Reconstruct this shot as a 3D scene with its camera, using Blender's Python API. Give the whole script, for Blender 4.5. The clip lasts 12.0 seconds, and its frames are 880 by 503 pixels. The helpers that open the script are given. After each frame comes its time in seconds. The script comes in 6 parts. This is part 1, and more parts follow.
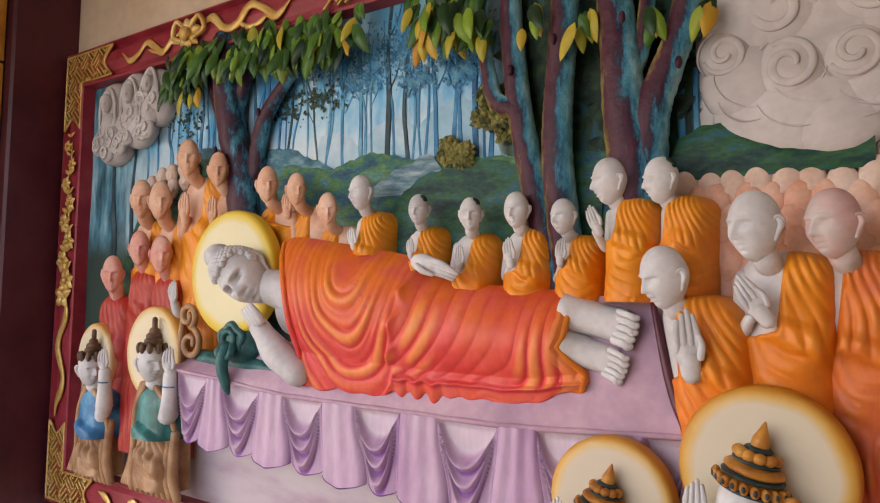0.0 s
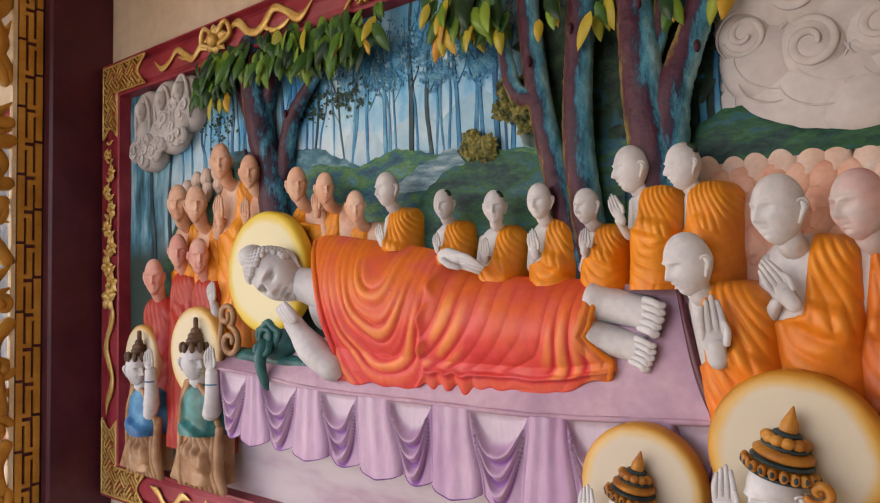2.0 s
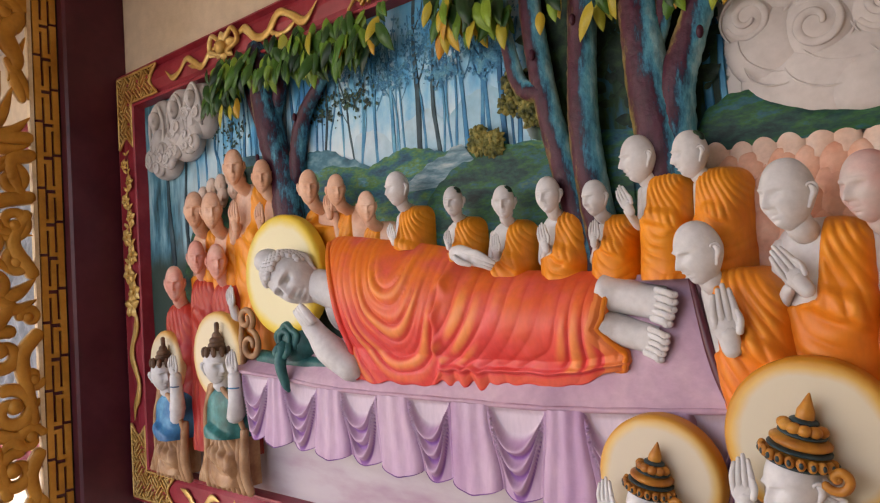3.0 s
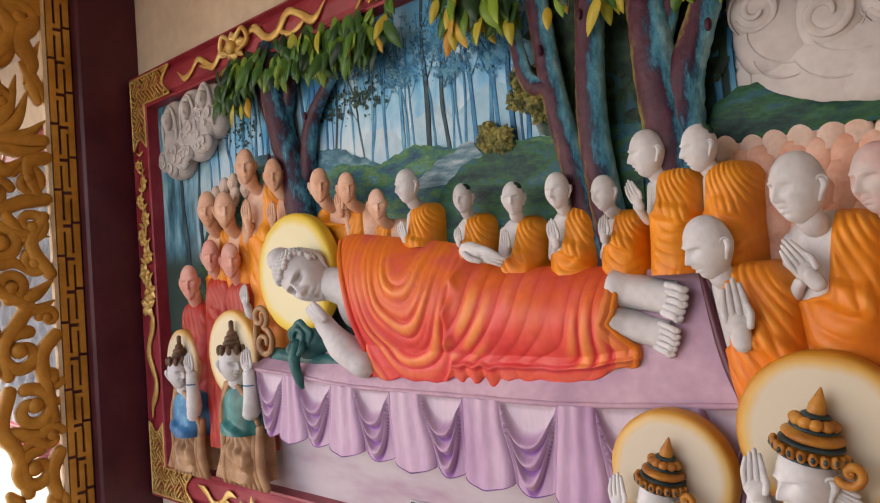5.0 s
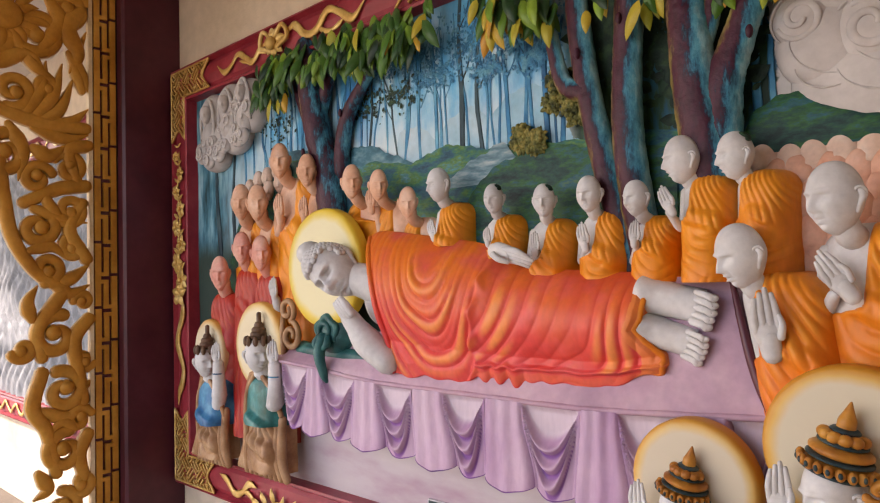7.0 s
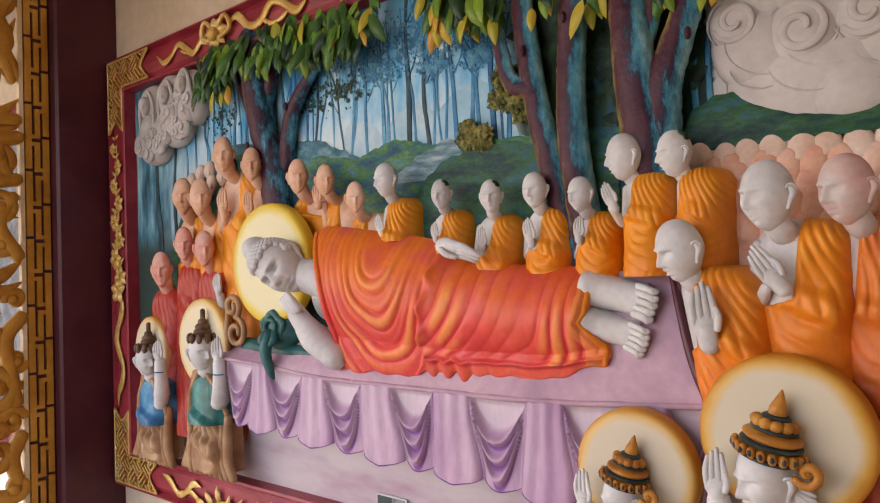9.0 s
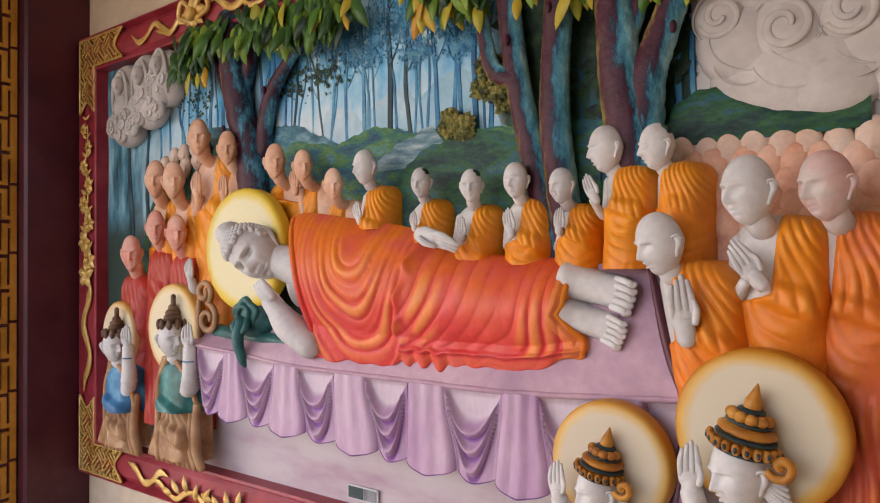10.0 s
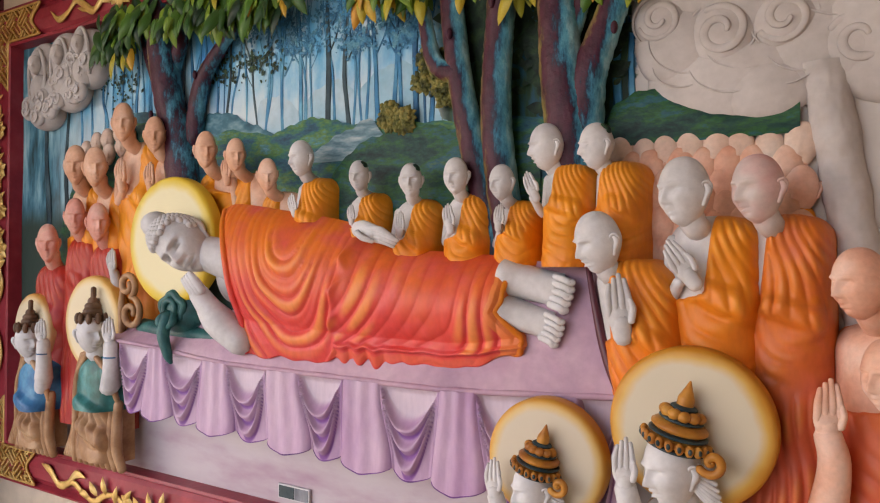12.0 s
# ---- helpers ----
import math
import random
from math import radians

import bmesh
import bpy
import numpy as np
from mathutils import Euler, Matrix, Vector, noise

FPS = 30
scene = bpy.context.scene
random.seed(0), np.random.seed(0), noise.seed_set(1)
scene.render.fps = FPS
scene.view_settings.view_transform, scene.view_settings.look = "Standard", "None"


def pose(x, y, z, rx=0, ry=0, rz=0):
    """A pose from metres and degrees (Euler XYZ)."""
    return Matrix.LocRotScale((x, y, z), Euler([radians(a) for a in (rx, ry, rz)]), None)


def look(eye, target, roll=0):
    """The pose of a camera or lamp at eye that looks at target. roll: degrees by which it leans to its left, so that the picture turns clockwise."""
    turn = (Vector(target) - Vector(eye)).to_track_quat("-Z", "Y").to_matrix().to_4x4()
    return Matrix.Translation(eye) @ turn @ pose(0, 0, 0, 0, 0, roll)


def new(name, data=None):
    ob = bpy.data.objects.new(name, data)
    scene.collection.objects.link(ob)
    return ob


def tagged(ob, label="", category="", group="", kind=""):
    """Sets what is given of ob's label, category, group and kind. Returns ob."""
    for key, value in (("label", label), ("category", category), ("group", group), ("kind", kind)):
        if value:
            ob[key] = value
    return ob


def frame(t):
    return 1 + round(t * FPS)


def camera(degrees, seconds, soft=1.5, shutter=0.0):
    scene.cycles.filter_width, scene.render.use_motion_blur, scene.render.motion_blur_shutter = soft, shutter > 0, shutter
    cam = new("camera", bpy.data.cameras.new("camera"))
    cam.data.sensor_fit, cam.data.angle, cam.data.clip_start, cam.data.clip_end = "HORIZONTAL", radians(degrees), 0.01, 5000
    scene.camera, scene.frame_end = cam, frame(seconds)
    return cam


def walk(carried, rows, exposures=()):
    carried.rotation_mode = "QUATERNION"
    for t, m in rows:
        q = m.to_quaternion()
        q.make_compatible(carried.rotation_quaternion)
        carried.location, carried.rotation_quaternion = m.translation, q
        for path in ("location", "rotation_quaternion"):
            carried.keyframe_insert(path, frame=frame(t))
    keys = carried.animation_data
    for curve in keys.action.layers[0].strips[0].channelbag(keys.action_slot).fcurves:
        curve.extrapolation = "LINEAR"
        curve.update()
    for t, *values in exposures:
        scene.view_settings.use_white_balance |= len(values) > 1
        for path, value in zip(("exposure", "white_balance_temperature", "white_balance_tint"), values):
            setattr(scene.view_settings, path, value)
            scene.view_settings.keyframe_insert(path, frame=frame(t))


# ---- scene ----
cam = camera(64.5, 12.0, 1.2)
PATH = [
    (0, (3.377, -1.681, 1.627), (2.239, -0.042, 1.754), 1.0),
    (0.5, (3.405, -1.683, 1.631), (2.214, -0.081, 1.756), 0.5),
    (1, (3.419, -1.688, 1.634), (2.197, -0.11, 1.759), 0.5),
    (1.5, (3.43, -1.686, 1.634), (2.177, -0.131, 1.746), -0.2),
    (2, (3.421, -1.68, 1.642), (2.192, -0.105, 1.735), -1.0),
    (2.5, (3.435, -1.672, 1.651), (2.183, -0.115, 1.733), -2.2),
    (4.5, (3.462, -1.659, 1.663), (2.161, -0.141, 1.706), -4.5),
    (5, (3.464, -1.662, 1.663), (2.151, -0.154, 1.722), -4.0),
    (5.5, (3.48, -1.665, 1.665), (2.108, -0.212, 1.738), -3.7),
    (6, (3.483, -1.668, 1.666), (2.04, -0.286, 1.752), -3.1),
    (6.5, (3.469, -1.67, 1.654), (2.036, -0.277, 1.735), -2.3),
    (7, (3.465, -1.667, 1.644), (2.094, -0.213, 1.722), -1.5),
    (7.2, (3.467, -1.666, 1.646), (2.124, -0.185, 1.719), -1.4),
    (9, (3.467, -1.677, 1.651), (2.211, -0.121, 1.704), -1.9),
    (9.5, (3.458, -1.673, 1.639), (2.224, -0.099, 1.685), -1.2),
    (10, (3.444, -1.669, 1.634), (2.247, -0.068, 1.672), -0.5),
    (10.5, (3.433, -1.665, 1.637), (2.292, -0.023, 1.684), -0.1),
    (11, (3.421, -1.662, 1.636), (2.331, 0.014, 1.695), 0.1),
    (11.5, (3.421, -1.656, 1.63), (2.349, 0.032, 1.687), 0.4),
    (12, (3.416, -1.655, 1.637), (2.378, 0.054, 1.659), 0.3),
]
walk(cam, [(t, look(e, a, r)) for t, e, a, r in PATH])

# ---- light ----
world = bpy.data.worlds.new("sky")
scene.world = world
world.use_nodes = True
_n = world.node_tree.nodes
_sky = _n.new("ShaderNodeTexSky")
_sky.sky_type = "NISHITA"
_sky.sun_disc = False
_sky.sun_elevation, _sky.sun_rotation = radians(40), radians(228)
world.node_tree.links.new(_sky.outputs[0], _n["Background"].inputs[0])
_n["Background"].inputs[1].default_value = 0.15
sun = new("sun", bpy.data.lights.new("sun", "SUN"))
sun.data.energy, sun.data.angle, sun.data.color = 2.4, radians(3), (1.0, 0.95, 0.88)
sun.matrix_world = look((-10, -9, 10), (-1.0, -1.5, 2))
scene.view_settings.exposure = 1.87
scene.view_settings.use_white_balance = True
scene.view_settings.white_balance_temperature, scene.view_settings.white_balance_tint = 7500, 22


# ---- materials ----
def material(name, rough=0.5, metal=0.0, bump=0.15, bump_scale=60.0):
    """A new material; returns it with its tree and its shader, with fine relief on it."""
    m = bpy.data.materials.new(name)
    m.use_nodes = True
    t = m.node_tree
    s = t.nodes["Principled BSDF"]
    s.inputs["Roughness"].default_value, s.inputs["Metallic"].default_value = rough, metal
    s.inputs["Specular IOR Level"].default_value = 0.3
    co = t.nodes.new("ShaderNodeTexCoord")
    nz = t.nodes.new("ShaderNodeTexNoise")
    nz.inputs["Scale"].default_value, nz.inputs["Detail"].default_value = bump_scale, 6
    bp = t.nodes.new("ShaderNodeBump")
    bp.inputs["Strength"].default_value, bp.inputs["Distance"].default_value = bump, 0.01
    t.links.new(co.outputs["Object"], nz.inputs["Vector"])
    t.links.new(nz.outputs["Fac"], bp.inputs["Height"])
    t.links.new(bp.outputs["Normal"], s.inputs["Normal"])
    return m, t, s, co


def noise_node(t, co, scale, detail=4, stretch=(1, 1, 1), rough=0.55):
    mp = t.nodes.new("ShaderNodeMapping")
    mp.inputs["Scale"].default_value = stretch
    nz = t.nodes.new("ShaderNodeTexNoise")
    nz.inputs["Scale"].default_value, nz.inputs["Detail"].default_value = scale, detail
    nz.inputs["Roughness"].default_value = rough
    t.links.new(co.outputs["Object"], mp.inputs["Vector"])
    t.links.new(mp.outputs[0], nz.inputs["Vector"])
    return nz.outputs["Fac"]


def ramp_node(t, fac, stops):
    r = t.nodes.new("ShaderNodeValToRGB")
    e = r.color_ramp.elements
    while len(e) < len(stops):
        e.new(0.5)
    for k, (p, c) in enumerate(stops):
        e[k].position, e[k].color = p, (*c, 1)
    t.links.new(fac, r.inputs[0])
    return r.outputs[0]


def mix_node(t, fac, a, b, kind="MIX"):
    x = t.nodes.new("ShaderNodeMix")
    x.data_type, x.blend_type = "RGBA", kind
    if isinstance(fac, float):
        x.inputs[0].default_value = fac
    else:
        t.links.new(fac, x.inputs[0])
    for k, v in ((6, a), (7, b)):
        if isinstance(v, tuple):
            x.inputs[k].default_value = (*v, 1)
        else:
            t.links.new(v, x.inputs[k])
    return x.outputs[2]


def span_node(t, value, lo, hi):
    r = t.nodes.new("ShaderNodeMapRange")
    r.interpolation_type = "SMOOTHSTEP"
    r.inputs[1].default_value, r.inputs[2].default_value = lo, hi
    t.links.new(value, r.inputs[0])
    return r.outputs[0]


def axis_node(t, co, axis, wobble=0.0, scale=5.0):
    """A coordinate of the surface in metres, made uneven by a noise."""
    s = t.nodes.new("ShaderNodeSeparateXYZ")
    t.links.new(co.outputs["Object"], s.inputs[0])
    out = s.outputs[axis]
    if wobble:
        a = t.nodes.new("ShaderNodeMath")
        a.operation = "MULTIPLY_ADD"
        a.inputs[1].default_value = wobble
        t.links.new(noise_node(t, co, scale), a.inputs[0])
        t.links.new(out, a.inputs[2])
        out = a.outputs[0]
    return out


def paint(name, dark, mid, light, scale=7.0, rough=0.45, bump=0.12, bump_scale=70.0, stretch=(1, 1, 1), metal=0.0):
    """Hand-laid paint: three tones of one colour in soft patches, with a finer grain over them."""
    m, t, s, co = material(name, rough, metal, bump, bump_scale)
    big = ramp_node(t, noise_node(t, co, scale, 3, stretch), [(0.3, dark), (0.5, mid), (0.72, light)])
    fine = ramp_node(t, noise_node(t, co, scale * 9, 5, stretch), [(0.3, (0.84, 0.84, 0.84)), (0.65, (1, 1, 1))])
    t.links.new(mix_node(t, 0.8, big, fine, "MULTIPLY"), s.inputs["Base Color"])
    return m


def fold_shading_node(t, base, crest, hollow, much=0.8):
    """Fold shading painted into the colour of a relief: crest goes over the ridges, hollow into the folds."""
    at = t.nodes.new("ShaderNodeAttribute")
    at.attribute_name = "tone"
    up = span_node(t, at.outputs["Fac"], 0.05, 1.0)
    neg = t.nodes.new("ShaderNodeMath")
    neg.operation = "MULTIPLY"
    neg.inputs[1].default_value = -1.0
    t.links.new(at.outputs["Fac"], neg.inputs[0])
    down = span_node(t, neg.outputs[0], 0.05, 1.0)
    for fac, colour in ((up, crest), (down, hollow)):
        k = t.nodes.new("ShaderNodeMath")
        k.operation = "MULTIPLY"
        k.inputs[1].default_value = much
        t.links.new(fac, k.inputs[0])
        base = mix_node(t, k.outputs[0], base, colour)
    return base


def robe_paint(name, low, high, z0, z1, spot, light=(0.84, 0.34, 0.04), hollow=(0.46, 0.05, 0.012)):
    """Robe paint that goes from one colour at the hem to another at the shoulder, brushed unevenly, with fold shading
    painted in.
    """
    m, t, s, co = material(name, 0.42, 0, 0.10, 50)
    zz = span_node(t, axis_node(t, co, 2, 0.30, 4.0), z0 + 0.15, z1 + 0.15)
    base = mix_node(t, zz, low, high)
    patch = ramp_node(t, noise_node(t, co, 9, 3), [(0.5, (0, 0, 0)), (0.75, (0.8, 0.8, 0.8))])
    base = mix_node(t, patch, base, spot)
    base = fold_shading_node(t, base, light, hollow, 0.62)
    fine = ramp_node(t, noise_node(t, co, 70, 5, (1, 1, 0.4)), [(0.3, (0.86, 0.86, 0.86)), (0.65, (1, 1, 1))])
    t.links.new(mix_node(t, 0.8, base, fine, "MULTIPLY"), s.inputs["Base Color"])
    return m


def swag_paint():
    """Lilac cloth paint with fold shading in its colour: nearly white on the flats, violet in the creases."""
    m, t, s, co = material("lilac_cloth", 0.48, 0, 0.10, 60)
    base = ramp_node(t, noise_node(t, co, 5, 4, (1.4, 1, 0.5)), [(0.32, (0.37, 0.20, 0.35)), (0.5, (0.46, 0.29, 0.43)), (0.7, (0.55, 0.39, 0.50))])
    base = fold_shading_node(t, base, (0.64, 0.54, 0.59), (0.17, 0.045, 0.25), 0.85)
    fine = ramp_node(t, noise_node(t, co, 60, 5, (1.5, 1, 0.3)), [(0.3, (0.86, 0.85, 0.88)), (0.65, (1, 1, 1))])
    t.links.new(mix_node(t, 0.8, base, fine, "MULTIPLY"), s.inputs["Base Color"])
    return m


M_PLASTER = paint("bare_plaster", (0.52, 0.51, 0.51), (0.62, 0.615, 0.615), (0.69, 0.68, 0.68), 6, 0.55, 0.16, 45)
M_CLOUD = paint("cloud_plaster", (0.46, 0.43, 0.415), (0.54, 0.505, 0.49), (0.61, 0.58, 0.565), 4, 0.65, 0.14, 30)
M_FLESH = paint("flesh_paint", (0.60, 0.30, 0.18), (0.72, 0.42, 0.28), (0.77, 0.54, 0.42), 9, 0.45)
M_PINK = paint("pink_paint", (0.58, 0.20, 0.16), (0.70, 0.32, 0.25), (0.74, 0.48, 0.38), 9, 0.45)
M_PEACH = paint("peach_paint", (0.66, 0.30, 0.20), (0.74, 0.42, 0.30), (0.78, 0.56, 0.46), 10, 0.5)
M_PALEHEAD = paint("pale_peach_paint", (0.62, 0.40, 0.30), (0.70, 0.52, 0.42), (0.74, 0.62, 0.54), 10, 0.5)
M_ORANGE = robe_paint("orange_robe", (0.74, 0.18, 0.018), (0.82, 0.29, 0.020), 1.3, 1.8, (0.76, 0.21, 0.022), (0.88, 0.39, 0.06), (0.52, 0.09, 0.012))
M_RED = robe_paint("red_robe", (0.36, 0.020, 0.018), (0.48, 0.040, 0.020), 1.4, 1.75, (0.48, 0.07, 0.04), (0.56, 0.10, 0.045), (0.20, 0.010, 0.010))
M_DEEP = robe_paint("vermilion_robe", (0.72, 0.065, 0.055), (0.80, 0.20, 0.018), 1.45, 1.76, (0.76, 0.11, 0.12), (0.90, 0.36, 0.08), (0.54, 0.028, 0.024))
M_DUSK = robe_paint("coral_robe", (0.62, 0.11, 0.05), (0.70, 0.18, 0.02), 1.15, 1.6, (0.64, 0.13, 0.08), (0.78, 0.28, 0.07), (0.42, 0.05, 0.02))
M_PATCHED = paint("patched_skin", (0.56, 0.53, 0.51), (0.58, 0.50, 0.47), (0.66, 0.28, 0.25), 6, 0.5)
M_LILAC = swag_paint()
M_LILACTOP = paint("mauve_cloth", (0.34, 0.20, 0.285), (0.46, 0.285, 0.37), (0.55, 0.38, 0.44), 5, 0.5)
M_VIOLET = paint("violet_line", (0.10, 0.03, 0.17), (0.18, 0.06, 0.26), (0.25, 0.10, 0.34), 9, 0.5)
M_GOLD = paint("gold_leaf", (0.50, 0.28, 0.07), (0.68, 0.43, 0.13), (0.80, 0.58, 0.24), 12, 0.36, 0.2, 80, (1, 1, 1), 0.3)
M_CARVED = paint("ochre_lacquer", (0.40, 0.165, 0.020), (0.54, 0.24, 0.032), (0.64, 0.32, 0.06), 6, 0.45, 0.15, 60, (1, 1, 1), 0.12)
# pale cut wood, with the backlight on the edges put into its colour
M_LITEDGE = paint("pale_lit_edge", (0.62, 0.42, 0.22), (0.72, 0.54, 0.32), (0.80, 0.66, 0.46), 8, 0.6)
M_MAROON = paint("maroon_lacquer", (0.060, 0.012, 0.020), (0.088, 0.018, 0.028), (0.115, 0.027, 0.038), 3, 0.32, 0.08, 30)
M_BLACKED = paint("black_edge", (0.010, 0.010, 0.012), (0.018, 0.018, 0.02), (0.06, 0.055, 0.05), 16, 0.5)
M_CRIMSON = paint("crimson_frame", (0.24, 0.020, 0.032), (0.32, 0.030, 0.045), (0.40, 0.055, 0.07), 6, 0.38, 0.1, 45)
M_CREAM = paint("cream_wall", (0.62, 0.49, 0.35), (0.68, 0.55, 0.41), (0.72, 0.60, 0.46), 1.6, 0.75, 0.15, 90)


def bark_paint():
    """Tree paint: plum-brown trunks, teal-blue brushed up the east side, olive along the west edge."""
    m, t, s, co = material("plum_and_teal_bark", 0.5, 0, 0.6, 30)
    at = t.nodes.new("ShaderNodeAttribute")
    at.attribute_name = "side"
    a = t.nodes.new("ShaderNodeMath")
    a.operation = "MULTIPLY_ADD"
    a.inputs[1].default_value = 2.6
    t.links.new(noise_node(t, co, 16, 7, (1.6, 1.6, 0.45), 0.76), a.inputs[0])
    t.links.new(at.outputs["Fac"], a.inputs[2])
    b = span_node(t, a.outputs[0], -0.3, 2.85)
    base = ramp_node(t, b, [(0.0, (0.34, 0.31, 0.07)), (0.16, (0.20, 0.13, 0.05)), (0.25, (0.085, 0.020, 0.035)), (0.60, (0.055, 0.010, 0.028)), (0.66, (0.015, 0.03, 0.06)), (0.76, (0.03, 0.19, 0.29)), (0.86, (0.08, 0.32, 0.42)), (1.0, (0.30, 0.52, 0.56))])
    knots = ramp_node(t, noise_node(t, co, 60, 6, (1, 1, 0.5)), [(0.3, (0.5, 0.5, 0.5)), (0.6, (1, 1, 1))])
    t.links.new(mix_node(t, 0.9, base, knots, "MULTIPLY"), s.inputs["Base Color"])
    return m


M_BARK = bark_paint()


def leaf_paint(name, tones):
    m, t, s, co = material(name, 0.35, 0, 0.1, 80)
    info = t.nodes.new("ShaderNodeObjectInfo")
    base = ramp_node(t, info.outputs["Random"], tones)
    vein = ramp_node(t, noise_node(t, co, 30, 3, (6, 1, 1)), [(0.3, (0.7, 0.7, 0.7)), (0.6, (1, 1, 1))])
    t.links.new(mix_node(t, 0.9, base, vein, "MULTIPLY"), s.inputs["Base Color"])
    return m


M_LEAF = leaf_paint("green_leaf", [(0.0, (0.006, 0.030, 0.012)), (0.35, (0.020, 0.080, 0.016)), (0.75, (0.070, 0.190, 0.020)), (1.0, (0.20, 0.32, 0.03))])
M_LEAFGOLD = leaf_paint("yellow_leaf", [(0.0, (0.26, 0.32, 0.03)), (0.5, (0.50, 0.38, 0.04)), (1.0, (0.56, 0.25, 0.025))])
M_DARKLEAF = paint("dark_foliage", (0.004, 0.016, 0.012), (0.010, 0.035, 0.02), (0.03, 0.08, 0.03), 30, 0.6, 0.3, 60)
M_BUSH = paint("olive_foliage", (0.03, 0.04, 0.014), (0.15, 0.15, 0.04), (0.36, 0.29, 0.08), 40, 0.6, 0.5, 60)


def brushed(name, stops, scale, stretch, bump=0.35):
    """Painted ground in many short strokes of several colours."""
    m, t, s, co = material(name, 0.55, 0, bump, 45)
    big = ramp_node(t, noise_node(t, co, scale, 6, stretch, 0.68), stops)
    fine = ramp_node(t, noise_node(t, co, 60, 5, (1, 1, 2.4)), [(0.32, (0.6, 0.66, 0.7)), (0.62, (1, 1, 1))])
    t.links.new(mix_node(t, 0.9, big, fine, "MULTIPLY"), s.inputs["Base Color"])
    return m


M_HILL = brushed("green_hill", [(0.30, (0.004, 0.040, 0.075)), (0.42, (0.010, 0.10, 0.15)), (0.50, (0.03, 0.16, 0.10)), (0.57, (0.09, 0.21, 0.05)), (0.65, (0.05, 0.23, 0.28)), (0.76, (0.26, 0.44, 0.50))], 8, (1, 1, 2.6))
M_HILLDARK = brushed("dark_hill", [(0.32, (0.003, 0.020, 0.020)), (0.44, (0.008, 0.06, 0.05)), (0.52, (0.02, 0.11, 0.03)), (0.60, (0.012, 0.10, 0.14)), (0.72, (0.09, 0.17, 0.03))], 8, (1, 1, 2.6))
M_MIST = paint("misty_hill", (0.010, 0.065, 0.095), (0.045, 0.17, 0.23), (0.22, 0.40, 0.46), 11, 0.6, 0.1, 40, (1, 1, 2))
M_FARTREE = paint("blue_trunk", (0.008, 0.085, 0.20), (0.03, 0.22, 0.42), (0.13, 0.42, 0.60), 8, 0.6, 0.1, 40)
M_DIMTREE = paint("slate_trunk", (0.012, 0.03, 0.04), (0.03, 0.07, 0.09), (0.07, 0.14, 0.17), 8, 0.6, 0.1, 40)
M_SLOPELIGHT = paint("pale_slope_highlight", (0.04, 0.12, 0.16), (0.14, 0.26, 0.31), (0.38, 0.47, 0.50), 26, 0.6, 0.2, 40, (0.6, 1, 2.4))
M_GREEN = paint("bottle_green", (0.008, 0.055, 0.055), (0.018, 0.11, 0.11), (0.06, 0.21, 0.18), 14, 0.4, 0.2)
M_BLUE = paint("blue_vest", (0.01, 0.06, 0.16), (0.025, 0.16, 0.34), (0.10, 0.34, 0.52), 12, 0.4)
M_TEAL = paint("teal_vest", (0.006, 0.06, 0.05), (0.015, 0.14, 0.13), (0.06, 0.30, 0.30), 12, 0.4)
M_TAN = paint("tan_shawl", (0.27, 0.13, 0.06), (0.40, 0.22, 0.11), (0.52, 0.34, 0.20), 12, 0.45)
M_BROWN = paint("brown_hair", (0.06, 0.03, 0.02), (0.13, 0.07, 0.04), (0.22, 0.13, 0.08), 18, 0.5)
M_CROWN = paint("amber_crown", (0.30, 0.10, 0.02), (0.48, 0.20, 0.03), (0.60, 0.30, 0.06), 14, 0.4)
M_SLATE = paint("slate_band", (0.012, 0.03, 0.035), (0.025, 0.05, 0.06), (0.05, 0.08, 0.08), 14, 0.45)
M_STONE = paint("veranda_floor", (0.09, 0.075, 0.065), (0.13, 0.11, 0.095), (0.17, 0.145, 0.12), 3, 0.4, 0.1, 40)
M_GROUND = paint("yard_paving", (0.22, 0.20, 0.18), (0.28, 0.26, 0.23), (0.33, 0.31, 0.28), 0.6, 0.8, 0.2, 12)
M_WHITE = paint("ceiling_paint", (0.68, 0.62, 0.54), (0.74, 0.68, 0.60), (0.78, 0.72, 0.64), 1.2, 0.8, 0.1, 30)
M_GREYRELIEF = paint("grey_relief", (0.13, 0.14, 0.155), (0.24, 0.25, 0.27), (0.38, 0.39, 0.41), 9, 0.7, 0.5, 9, (1.6, 1, 0.6))


